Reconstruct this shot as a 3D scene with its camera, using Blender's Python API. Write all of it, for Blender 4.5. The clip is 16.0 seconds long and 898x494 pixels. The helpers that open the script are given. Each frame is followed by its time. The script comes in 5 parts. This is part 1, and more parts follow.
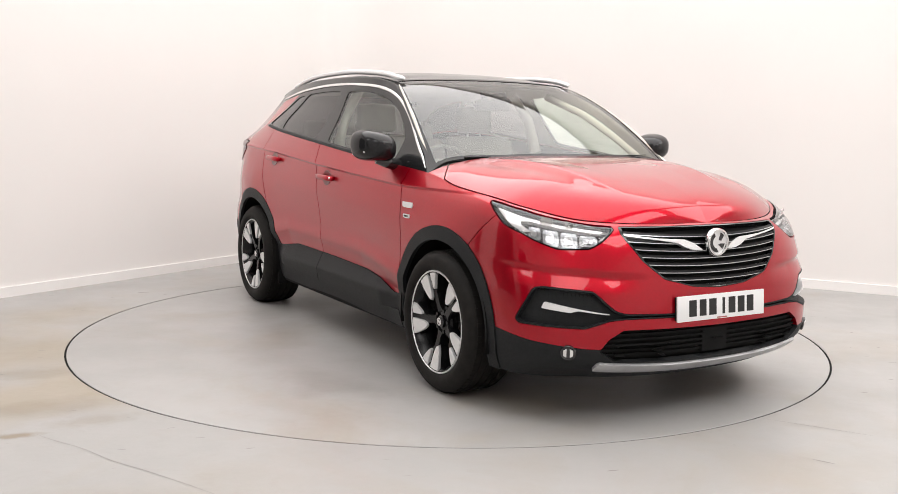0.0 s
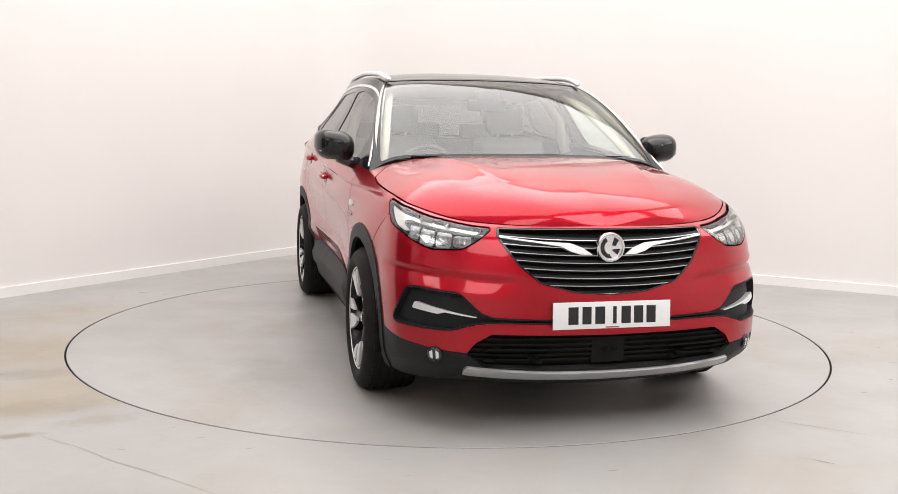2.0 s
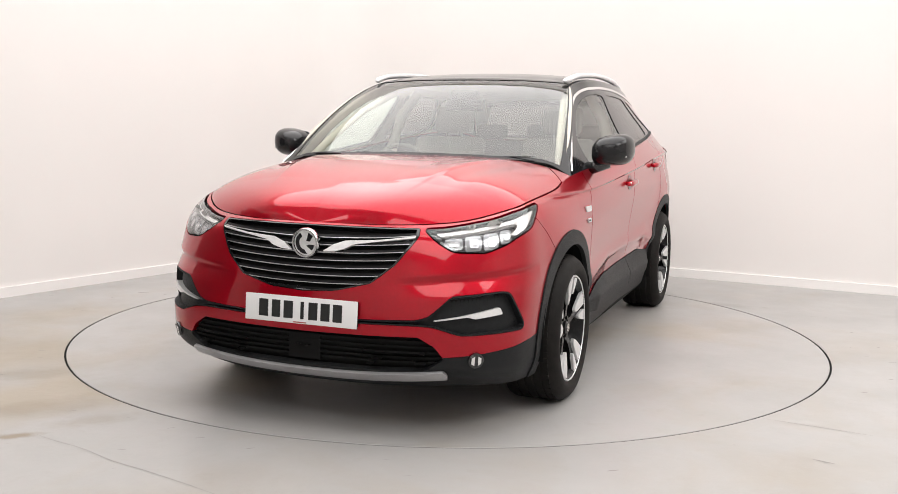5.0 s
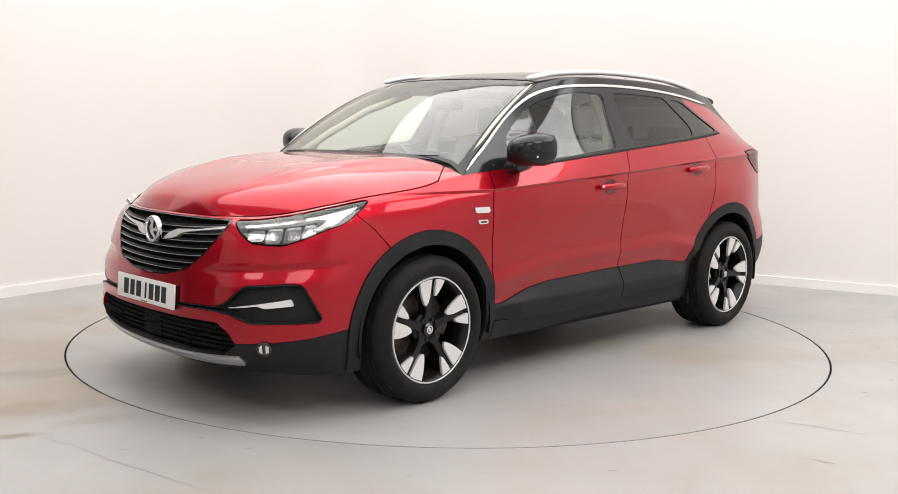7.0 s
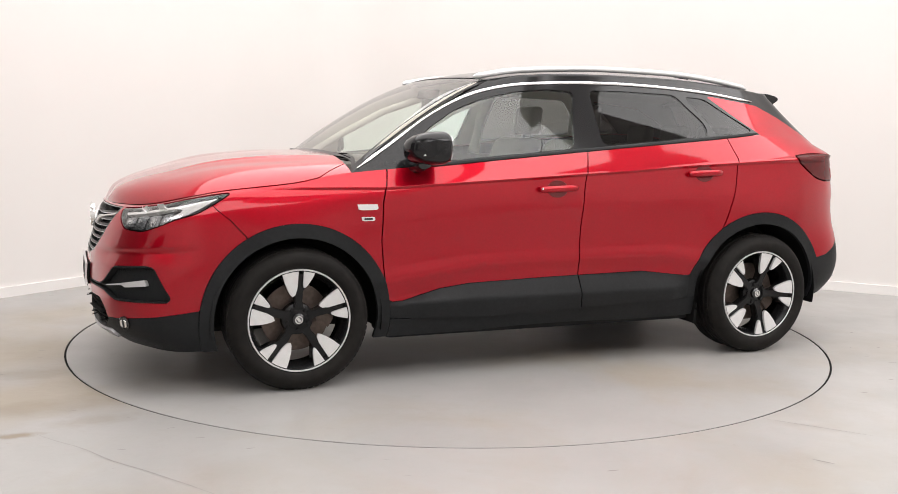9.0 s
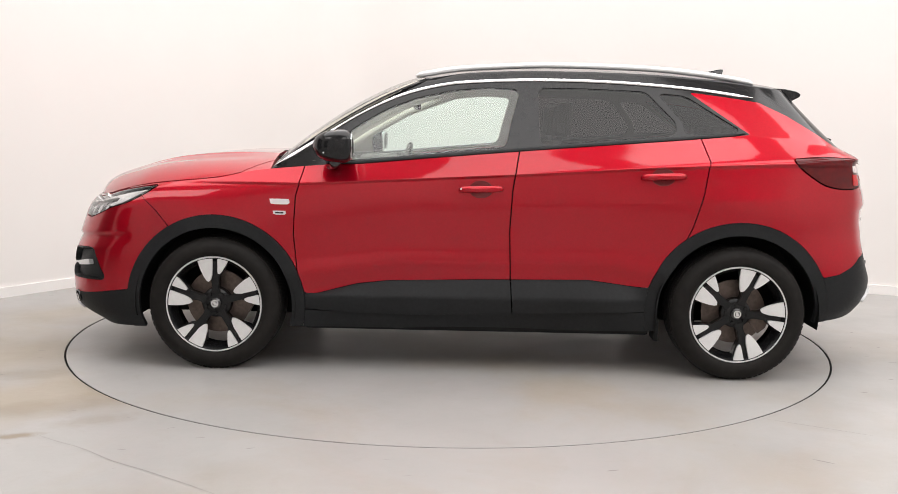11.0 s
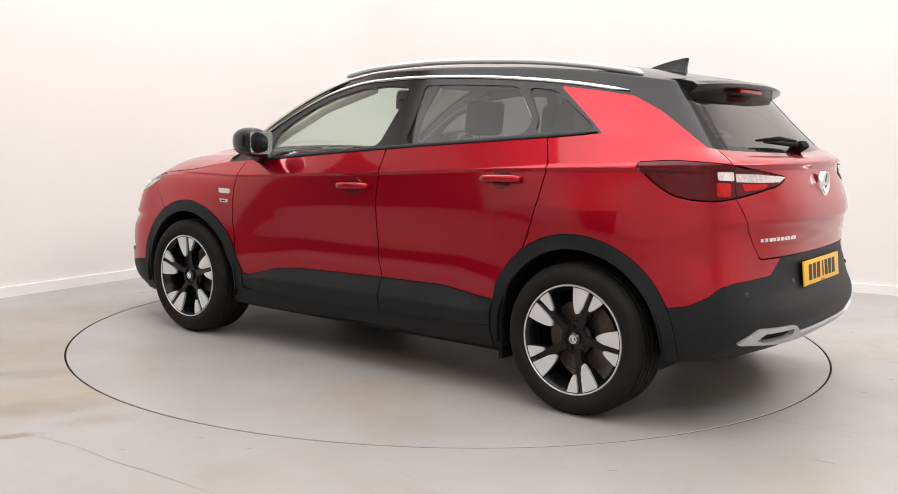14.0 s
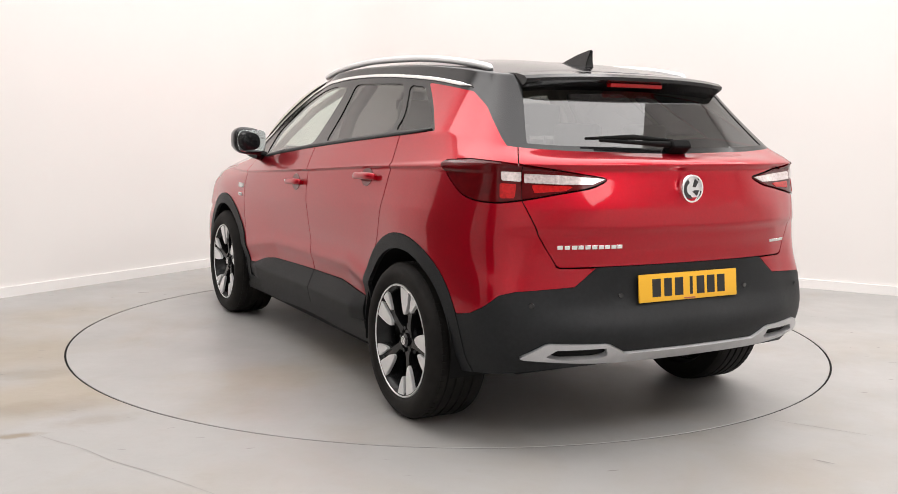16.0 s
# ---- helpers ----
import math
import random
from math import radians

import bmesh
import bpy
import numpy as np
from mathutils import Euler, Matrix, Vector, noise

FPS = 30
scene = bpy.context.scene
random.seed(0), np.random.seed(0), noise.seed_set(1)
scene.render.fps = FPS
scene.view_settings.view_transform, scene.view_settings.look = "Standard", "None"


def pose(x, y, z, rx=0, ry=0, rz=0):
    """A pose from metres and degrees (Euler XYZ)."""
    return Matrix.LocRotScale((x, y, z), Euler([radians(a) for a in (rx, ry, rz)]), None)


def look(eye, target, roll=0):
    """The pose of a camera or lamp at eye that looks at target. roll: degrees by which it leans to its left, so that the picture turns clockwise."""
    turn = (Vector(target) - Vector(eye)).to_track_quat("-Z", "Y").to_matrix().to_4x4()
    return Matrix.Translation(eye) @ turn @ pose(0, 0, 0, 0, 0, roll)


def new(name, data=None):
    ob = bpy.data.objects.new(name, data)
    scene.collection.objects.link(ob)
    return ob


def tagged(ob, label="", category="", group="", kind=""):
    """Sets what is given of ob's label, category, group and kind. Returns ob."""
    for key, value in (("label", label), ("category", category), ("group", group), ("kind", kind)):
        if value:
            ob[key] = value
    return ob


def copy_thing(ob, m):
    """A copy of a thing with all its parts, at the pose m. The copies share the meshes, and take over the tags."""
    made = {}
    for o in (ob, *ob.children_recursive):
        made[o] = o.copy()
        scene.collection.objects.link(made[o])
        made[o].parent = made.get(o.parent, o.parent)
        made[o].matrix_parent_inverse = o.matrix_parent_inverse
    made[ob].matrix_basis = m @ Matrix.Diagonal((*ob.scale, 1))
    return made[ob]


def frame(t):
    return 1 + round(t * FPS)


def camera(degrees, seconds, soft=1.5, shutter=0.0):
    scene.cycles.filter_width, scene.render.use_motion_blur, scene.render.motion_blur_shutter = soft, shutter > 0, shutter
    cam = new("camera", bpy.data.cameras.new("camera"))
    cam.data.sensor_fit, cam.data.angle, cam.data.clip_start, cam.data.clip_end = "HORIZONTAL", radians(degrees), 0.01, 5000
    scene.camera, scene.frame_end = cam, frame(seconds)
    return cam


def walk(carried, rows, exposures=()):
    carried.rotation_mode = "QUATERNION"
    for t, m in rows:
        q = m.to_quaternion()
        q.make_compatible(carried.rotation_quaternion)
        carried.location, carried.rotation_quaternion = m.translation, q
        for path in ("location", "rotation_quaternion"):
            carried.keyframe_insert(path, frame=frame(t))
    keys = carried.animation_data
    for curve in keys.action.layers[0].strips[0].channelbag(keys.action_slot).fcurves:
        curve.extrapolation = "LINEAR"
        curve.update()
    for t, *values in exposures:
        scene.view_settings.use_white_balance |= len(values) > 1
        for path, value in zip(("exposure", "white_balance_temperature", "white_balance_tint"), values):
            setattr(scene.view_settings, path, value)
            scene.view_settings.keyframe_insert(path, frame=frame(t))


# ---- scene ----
# ---- camera ----
EYE = Vector((0.0, -5.9649, 1.27))
cam = camera(49.51, 16.0, soft=0.6)
VIEW = look(EYE, EYE + Vector((-0.0009, 0.99231, -0.12378)), 0.979)
walk(cam, [(0.0, VIEW), (16.0, VIEW)], [(0.0, 0.15), (16.0, 0.15)])

# turn of the table, seconds and degrees of the car's heading
TURN = [(0, -59.93), (0.5, -61.43), (1, -64.91), (1.5, -69.7), (2, -75.72), (2.5, -81.4), (3, -87.53), (3.5, -93.18), (4, -99.38),
        (4.5, -105.04), (5.75, -120.05), (7, -134.75), (7.5, -140.35), (8, -146.59), (8.5, -152.16), (9, -158.3), (10.25, -172.8), (11.5, -187.23),
        (12, -193.46), (12.5, -199.02), (13, -205.23), (13.5, -210.96), (14, -217.14), (14.5, -222.78), (15, -228.85), (15.5, -234.64), (16, -240.87)]
OFF_X, OFF_Y = -0.1531, 0.158  # where the car stands on the table

# ---- world and light ----
world = bpy.data.worlds.new("world")
scene.world = world
world.use_nodes = True
world.node_tree.nodes["Background"].inputs[0].default_value = (0.9, 0.93, 1.0, 1)
world.node_tree.nodes["Background"].inputs[1].default_value = 0.05

CORNER = Vector((-1.13, 4.035, 0))
DIR_A = Vector((-0.5427, -0.84, 0))
DIR_B = Vector((0.887, -0.462, 0))
ROOM, CEIL = 11.5, 4.6


def room_point(a, b, z=0.0):
    p = CORNER + DIR_A * a + DIR_B * b
    return Vector((p.x, p.y, z))


def ceiling_light(x, y, size, watts, turn):
    lamp = bpy.data.lights.new("ceiling_light", "AREA")
    lamp.shape, lamp.size, lamp.size_y, lamp.energy, lamp.color = "RECTANGLE", size, size, watts, (1.0, 0.978, 0.972)
    ob = new("ceiling_light", lamp)
    ob.matrix_world = pose(x, y, CEIL - 0.1, 0, 0, turn)


# a large diffuser over the turntable bay, and four panels further out
bay = room_point(3.25, 3.25)
ceiling_light(bay.x, bay.y, 6.2, 292, -27.5)
for lx, ly, across, watts in ((-4.5, -4.6, 2.0, 50), (3.6, -4.4, 2.9, 118), (0.0, -6.6, 2.9, 80), (5.3, -1.0, 2.9, 96)):
    ceiling_light(lx, ly, across, watts, -27.5)

# ---- materials ----


def material(name, base, rough=0.5, metal=0.0, coat=0.0, grain=0.0, scale=40.0, bump=0.0, bump_scale=200.0, spec=0.5, emit=None):
    """A principled surface with colour variation at two scales and a fine relief."""
    m = bpy.data.materials.new(name)
    m.use_nodes = True
    nt = m.node_tree
    b = nt.nodes["Principled BSDF"]
    b.inputs["Base Color"].default_value = (*base, 1)
    b.inputs["Roughness"].default_value = rough
    b.inputs["Metallic"].default_value = metal
    b.inputs["Coat Weight"].default_value = coat
    b.inputs["Coat Roughness"].default_value = 0.03
    b.inputs["Specular IOR Level"].default_value = spec
    if emit:
        b.inputs["Emission Color"].default_value = (*base, 1)
        b.inputs["Emission Strength"].default_value = emit
    if grain or bump:
        tc = nt.nodes.new("ShaderNodeTexCoord")
    if grain:
        mixes = None
        for k, (sc, amt) in enumerate(((scale, grain), (scale * 0.09, grain * 0.8))):
            n = nt.nodes.new("ShaderNodeTexNoise")
            n.inputs["Scale"].default_value = sc
            n.inputs["Detail"].default_value = 5
            nt.links.new(tc.outputs["Object"], n.inputs["Vector"])
            r = nt.nodes.new("ShaderNodeMapRange")
            r.inputs["From Min"].default_value, r.inputs["From Max"].default_value = 0.3, 0.7
            r.inputs["To Min"].default_value, r.inputs["To Max"].default_value = 1 - amt, 1 + amt
            nt.links.new(n.outputs["Fac"], r.inputs["Value"])
            v = nt.nodes.new("ShaderNodeVectorMath")
            v.operation = "SCALE"
            if mixes is None:
                v.inputs[0].default_value = base
            else:
                nt.links.new(mixes, v.inputs[0])
            nt.links.new(r.outputs["Result"], v.inputs["Scale"])
            mixes = v.outputs["Vector"]
        nt.links.new(mixes, b.inputs["Base Color"])
    if bump:
        n = nt.nodes.new("ShaderNodeTexNoise")
        n.inputs["Scale"].default_value = bump_scale
        n.inputs["Detail"].default_value = 3
        nt.links.new(tc.outputs["Object"], n.inputs["Vector"])
        bp = nt.nodes.new("ShaderNodeBump")
        bp.inputs["Strength"].default_value = bump
        bp.inputs["Distance"].default_value = 0.002
        nt.links.new(n.outputs["Fac"], bp.inputs["Height"])
        nt.links.new(bp.outputs["Normal"], b.inputs["Normal"])
    return m


def glass_material(name, tint, gloss_ior=1.5):
    """A thin pane: tinted light passes straight through, Fresnel drives the gloss."""
    m = bpy.data.materials.new(name)
    m.use_nodes = True
    nt = m.node_tree
    nt.nodes.remove(nt.nodes["Principled BSDF"])
    out = nt.nodes["Material Output"]
    tr = nt.nodes.new("ShaderNodeBsdfTransparent")
    tr.inputs[0].default_value = (*tint, 1)
    gl = nt.nodes.new("ShaderNodeBsdfGlossy")
    gl.inputs["Roughness"].default_value = 0.01
    lw = nt.nodes.new("ShaderNodeLayerWeight")
    lw.inputs["Blend"].default_value = 0.5
    pw = nt.nodes.new("ShaderNodeMath")
    pw.operation = "POWER"
    pw.inputs[1].default_value = 4.2
    nt.links.new(lw.outputs["Facing"], pw.inputs[0])
    fr = nt.nodes.new("ShaderNodeMath")  # Schlick's form of the gloss
    fr.operation = "MULTIPLY_ADD"
    f0 = ((gloss_ior - 1) / (gloss_ior + 1)) ** 2 * 1.9
    fr.inputs[1].default_value, fr.inputs[2].default_value = 1 - f0, f0
    nt.links.new(pw.outputs[0], fr.inputs[0])
    mx = nt.nodes.new("ShaderNodeMixShader")
    nt.links.new(fr.outputs[0], mx.inputs[0])
    nt.links.new(tr.outputs[0], mx.inputs[1])
    nt.links.new(gl.outputs[0], mx.inputs[2])
    nt.links.new(mx.outputs[0], out.inputs[0])
    return m


PAINT = material("red_metallic_paint", (0.40, 0.0006, 0.0115), 0.36, 0.76, 1.0, 0.06, 900, spec=0.05)
PAINT.node_tree.nodes["Principled BSDF"].inputs["Coat IOR"].default_value = 1.44
PAINT.node_tree.nodes["Principled BSDF"].inputs["Coat Roughness"].default_value = 0.045
BLACK = material("gloss_black_paint", (0.011, 0.011, 0.012), 0.12, 0, 0, 0.05, 300, spec=0.4)
CLAD = material("grey_black_grained_plastic", (0.0125, 0.0135, 0.0145), 0.5, 0, 0, 0.15, 60, 0.25, 700, spec=0.22)
DARK = material("dark_under_plastic", (0.007, 0.007, 0.007), 0.8, spec=0.15)
PIANO = material("piano_black_plastic", (0.008, 0.008, 0.009), 0.12, 0, 0.6)
CHROME = material("bright_chrome", (0.88, 0.88, 0.88), 0.16, 1.0)
SATIN = material("satin_aluminium", (0.76, 0.76, 0.77), 0.38, 0.6)
GRILLINE = material("dull_silver_edge", (0.60, 0.60, 0.61), 0.3, 0.8)
SILVERP = material("silver_painted_plastic", (0.52, 0.52, 0.53), 0.42, 0.6, 0, 0.05, 300)
RUBBER = material("tyre_rubber", (0.0105, 0.0092, 0.0082), 0.7, 0, 0, 0.3, 25, 0.3, 180, spec=0.2)
RIMBLACK = material("gloss_black_rim", (0.007, 0.007, 0.0075), 0.25, 0, 0, spec=0.3)
MACHINED = material("machined_alloy", (0.78, 0.78, 0.78), 0.38, 0.55, 0, 0.04, 400)
DISCM = material("brake_disc_steel", (0.13, 0.10, 0.085), 0.45, 0.7, 0, 0.2, 60)
LININGM = material("beige_headliner_cloth", (0.66, 0.62, 0.55), 0.9, 0, 0, 0.05, 200)
SEATM = material("grey_seat_cloth", (0.30, 0.285, 0.26), 0.85, 0, 0, 0.15, 150, 0.3, 500)
TRIMM = material("dark_soft_dashboard", (0.12, 0.115, 0.105), 0.7, 0, 0, 0.1, 100, 0.2, 600)
GLASS = glass_material("clear_green_glass", (0.83, 0.93, 0.89), 1.55)
SCREEN = glass_material("windscreen_glass", (0.82, 0.87, 0.80), 1.72)
GRILLEM = material("grille_black_plastic", (0.006, 0.006, 0.0065), 0.36, spec=0.25)
TAILCLEAR = material("clear_tail_lens", (0.66, 0.57, 0.56), 0.1, 0.2, 1.0, 0.25, 80)
TINT = glass_material("dark_privacy_glass", (0.15, 0.145, 0.145), 1.34)
REARTINT = glass_material("rear_privacy_glass", (0.16, 0.155, 0.155), 1.75)
LENS = glass_material("clear_lamp_lens", (0.93, 0.94, 0.95))
REDLENS = material("red_lamp_lens", (0.085, 0.0015, 0.003), 0.06, 0, 0, 0.2, 30, spec=0.3)
REDGLOW = material("bright_red_reflector", (0.42, 0.005, 0.006), 0.12, 0, 0, 0.25, 90, spec=0.35)
WHITELENS = material("white_lamp_lens", (0.78, 0.76, 0.74), 0.12, 0.3, 1.0, 0.15, 80)
LAMPSILVER = material("silvered_lamp_housing", (0.34, 0.345, 0.35), 0.2, 0.85)
FACET = material("faceted_lamp_bowl", (0.62, 0.62, 0.63), 0.12, 1.0, 0, 0.3, 45, 1.0, 60)
LAMPDARK = material("dark_lamp_housing", (0.07, 0.07, 0.073), 0.25, 0.6)
PLATEW = material("white_plate", (0.80, 0.80, 0.80), 0.35)
PLATEY = material("yellow_plate", (0.85, 0.45, 0.02), 0.35)
INK = material("plate_black_ink", (0.01, 0.01, 0.01), 0.5)
WALLM = material("white_painted_wall", (0.80, 0.772, 0.75), 0.85, 0, 0, 0.012, 1.2, 0.08, 90)
BACKM = material("grey_painted_wall", (0.76, 0.745, 0.73), 0.85, 0, 0, 0.03, 1.0)
CLADW = material("dark_grey_unseen_panel", (0.04, 0.04, 0.042), 0.6, 0, 0, 0.06, 3.0)
CEILM = material("white_ceiling", (0.8, 0.79, 0.78), 0.9)
SKIRT = material("white_gloss_skirting", (0.86, 0.84, 0.82), 0.45)


def part(name, verts, faces, mat, parent, label="", smooth=True):
    me = bpy.data.meshes.new(name)
    me.from_pydata([tuple(v[:3]) for v in verts], [], faces)
    me.materials.append(mat)
    if smooth:
        me.polygons.foreach_set("use_smooth", [True] * len(me.polygons))
    me.update()
    ob = new(name, me)
    ob.parent = parent
    if label:
        ob["label"] = label
    return ob


def bm_part(name, bm, mat, parent, label="", smooth=True, angle=35):
    me = bpy.data.meshes.new(name)
    bm.normal_update()
    if smooth:
        for e in bm.edges:
            e.smooth = not (len(e.link_faces) == 2 and e.calc_face_angle(0) > radians(angle))
        for fc in bm.faces:
            fc.smooth = True
    bm.to_mesh(me)
    bm.free()
    me.materials.append(mat)
    ob = new(name, me)
    ob.parent = parent
    if label:
        ob["label"] = label
    return ob


# ---- the room ----
def poly_object(name, pts, mat, thick=0.0, label="", category=""):
    bm = bmesh.new()
    fc = bm.faces.new([bm.verts.new(p) for p in pts])
    if thick:
        r = bmesh.ops.extrude_face_region(bm, geom=[fc])
        bm.normal_update()
        n = fc.normal.copy()
        for v in [g for g in r["geom"] if isinstance(g, bmesh.types.BMVert)]:
            v.co += n * thick
        bmesh.ops.recalc_face_normals(bm, faces=bm.faces)
    ob = bm_part(name, bm, mat, None, "", smooth=False)
    return tagged(ob, label, category, "", "structure")


COVE = 0.55  # radius of the rounded corner behind the car


def wall_line():
    """Plan of the two back walls with the rounded corner between them."""
    pts = [room_point(ROOM, 0), room_point(COVE, 0)]
    for i in range(1, 12):
        q = i / 12
        pts.append(room_point(COVE * (1 - q) ** 2, COVE * q ** 2))
    return pts + [room_point(0, COVE), room_point(0, ROOM)]


def strip_wall(name, line, z0, z1, out, mat, label, category):
    """A wall or skirting along a plan line; out is its thickness away from the room."""
    bm = bmesh.new()
    mid = room_point(ROOM / 2, ROOM / 2)
    rows = []
    for i, p in enumerate(line):
        d = (line[min(i + 1, len(line) - 1)] - line[max(i - 1, 0)]).normalized()
        n = Vector((-d.y, d.x, 0))
        if n.dot(p - mid) < 0:
            n = -n
        a = p + n * min(out, 0)
        b = p + n * max(out, 0)
        rows.append([bm.verts.new((q.x, q.y, z)) for q, z in ((a, z0), (a, z1), (b, z1), (b, z0))])
    for r, s in zip(rows, rows[1:]):
        for k in range(4):
            bm.faces.new((r[k], r[(k + 1) % 4], s[(k + 1) % 4], s[k]))
    bm.faces.new(rows[0])
    bm.faces.new(rows[-1])
    bmesh.ops.recalc_face_normals(bm, faces=bm.faces)
    return tagged(bm_part(name, bm, mat, None, "", True, 25), label, category, "", "structure")


strip_wall("wall_back", wall_line(), -0.02, CEIL, 0.15, WALLM, "smooth white painted studio wall with rounded corner", "wall")
strip_wall("baseboard", [room_point(5.5, 0), *wall_line()[1:]], 0.0, 0.074, -0.018, SKIRT, "low white painted skirting board along the wall", "baseboard")
strip_wall("wall_front", [room_point(ROOM, 0), room_point(ROOM, ROOM)], -0.02, CEIL, 0.15, BACKM, "plain pale grey painted wall behind the camera", "wall")
# two dark panels added out of view, so the car's sides mirror something dark
strip_wall("dark_panel_1", [room_point(5.6, 0.03), room_point(8.7, 0.03)], 0.0, 3.0, -0.03, CLADW, "wide unseen dark grey panel added on the side wall for dark reflections", "door")
strip_wall("dark_panel_2", [room_point(ROOM - 0.03, 0.12), room_point(ROOM - 0.03, 1.95)], 0.0, 3.0, -0.03, CLADW, "unseen dark grey panel added behind the camera for dark reflections", "door")
strip_wall("wall_side", [room_point(ROOM, ROOM), room_point(0, ROOM)], -0.02, CEIL, 0.15, BACKM, "plain pale grey painted wall beside the camera", "wall")
poly_object("ceiling", [room_point(-.2, -.2, CEIL), room_point(-.2, ROOM + .2, CEIL), room_point(ROOM + .2, ROOM + .2, CEIL), room_point(ROOM + .2, -.2, CEIL)], CEILM, 0.1,
            "plain white studio ceiling", "ceiling")
TABLE_R = 2.226


def floor_material(name, seed, stain, spots=()):
    m = bpy.data.materials.new(name)
    m.use_nodes = True
    nt = m.node_tree
    b = nt.nodes["Principled BSDF"]
    L = nt.links.new
    tc = nt.nodes.new("ShaderNodeTexCoord")

    def noise_at(scale, detail, rough, lo, hi, distort=0.0):
        mp = nt.nodes.new("ShaderNodeMapping")
        mp.inputs["Location"].default_value = (seed, seed * 0.7, 0)
        L(tc.outputs["Object"], mp.inputs[0])
        n = nt.nodes.new("ShaderNodeTexNoise")
        n.inputs["Scale"].default_value, n.inputs["Detail"].default_value = scale, detail
        n.inputs["Roughness"].default_value, n.inputs["Distortion"].default_value = rough, distort
        L(mp.outputs[0], n.inputs["Vector"])
        r = nt.nodes.new("ShaderNodeMapRange")
        r.inputs["From Min"].default_value, r.inputs["From Max"].default_value = lo, hi
        L(n.outputs["Fac"], r.inputs["Value"])
        return r.outputs["Result"]

    def mix(fac, a, c):
        x = nt.nodes.new("ShaderNodeMix")
        x.data_type = "RGBA"
        L(fac, x.inputs["Factor"])
        for sock, val in ((x.inputs["A"], a), (x.inputs["B"], c)):
            if isinstance(val, tuple):
                sock.default_value = (*val, 1)
            else:
                L(val, sock)
        return x.outputs["Result"]

    def times(a, k):
        x = nt.nodes.new("ShaderNodeMath")
        x.operation = "MULTIPLY"
        L(a, x.inputs[0])
        if isinstance(k, float):
            x.inputs[1].default_value = k
        else:
            L(k, x.inputs[1])
        return x.outputs[0]
    col = mix(noise_at(0.9, 4, 0.5, 0.35, 0.65), (0.345, 0.337, 0.326), (0.392, 0.383, 0.372))
    col = mix(times(noise_at(1.1, 6, 0.62, 0.5, 0.72, 0.6), stain), col, (0.33, 0.285, 0.23))
    col = mix(times(noise_at(7.0, 8, 0.7, 0.56, 0.82, 0.8), stain * 0.5), col, (0.27, 0.235, 0.19))
    col = mix(times(noise_at(60, 4, 0.6, 0.62, 0.75), 0.2), col, (0.27, 0.255, 0.24))
    for sx, sy, rad, stretch, turn, tone, amount in spots:
        mp = nt.nodes.new("ShaderNodeMapping")
        mp.vector_type = "TEXTURE"
        mp.inputs["Location"].default_value = (sx, sy, 0)
        mp.inputs["Rotation"].default_value = (0, 0, radians(turn))
        mp.inputs["Scale"].default_value = (rad * stretch, rad, 1)
        wob = nt.nodes.new("ShaderNodeTexNoise")
        wob.inputs["Scale"].default_value, wob.inputs["Detail"].default_value = 1.6 / rad ** .7, 6
        L(tc.outputs["Object"], wob.inputs["Vector"])
        L(tc.outputs["Object"], mp.inputs[0])
        ln = nt.nodes.new("ShaderNodeVectorMath")
        ln.operation = "LENGTH"
        L(mp.outputs[0], ln.inputs[0])
        ad = nt.nodes.new("ShaderNodeMath")
        ad.operation = "MULTIPLY_ADD"
        L(wob.outputs["Fac"], ad.inputs[0])
        ad.inputs[1].default_value = 1.6
        L(ln.outputs["Value"], ad.inputs[2])
        rg = nt.nodes.new("ShaderNodeMapRange")
        rg.inputs["From Min"].default_value, rg.inputs["From Max"].default_value = 1.7, 1.05
        L(ad.outputs[0], rg.inputs["Value"])
        col = mix(times(rg.outputs["Result"], amount), col, tone)
    L(col, b.inputs["Base Color"])
    r = nt.nodes.new("ShaderNodeMapRange")
    L(noise_at(2.3, 5, 0.6, 0.3, 0.7), r.inputs["Value"])
    r.inputs["To Min"].default_value, r.inputs["To Max"].default_value = 0.32, 0.48
    L(r.outputs[0], b.inputs["Roughness"])
    bp = nt.nodes.new("ShaderNodeBump")
    bp.inputs["Strength"].default_value, bp.inputs["Distance"].default_value = 0.12, 0.004
    L(noise_at(25, 6, 0.6, 0.2, 0.8), bp.inputs["Height"])
    L(bp.outputs[0], b.inputs["Normal"])
    return m


BROWN, OCHRE, GREYB = (0.25, 0.205, 0.15), (0.34, 0.275, 0.18), (0.22, 0.205, 0.185)
SPOTS = [(-2.35, -0.75, 0.75, 1.5, 30, OCHRE, 0.55), (-1.9, -1.55, 0.55, 1.6, 20, OCHRE, 0.6), (-1.75, -1.75, 0.22, 2.0, 25, BROWN, 0.5),
         (-2.1, -1.2, 0.16, 3.0, 15, BROWN, 0.45), (-1.73, -2.17, 0.05, 2.6, 20, BROWN, 0.95), (-1.5, -1.95, 0.1, 2.5, 30, BROWN, 0.4),
         (2.07, 1.05, 0.10, 3.0, -25, GREYB, 0.5), (-2.6, 0.2, 0.5, 1.6, 50, OCHRE, 0.3), (1.9, -0.6, 0.5, 1.5, 10, GREYB, 0.2)]
FLOORM = floor_material("grey_resin_floor", 3.7, 0.5, SPOTS)
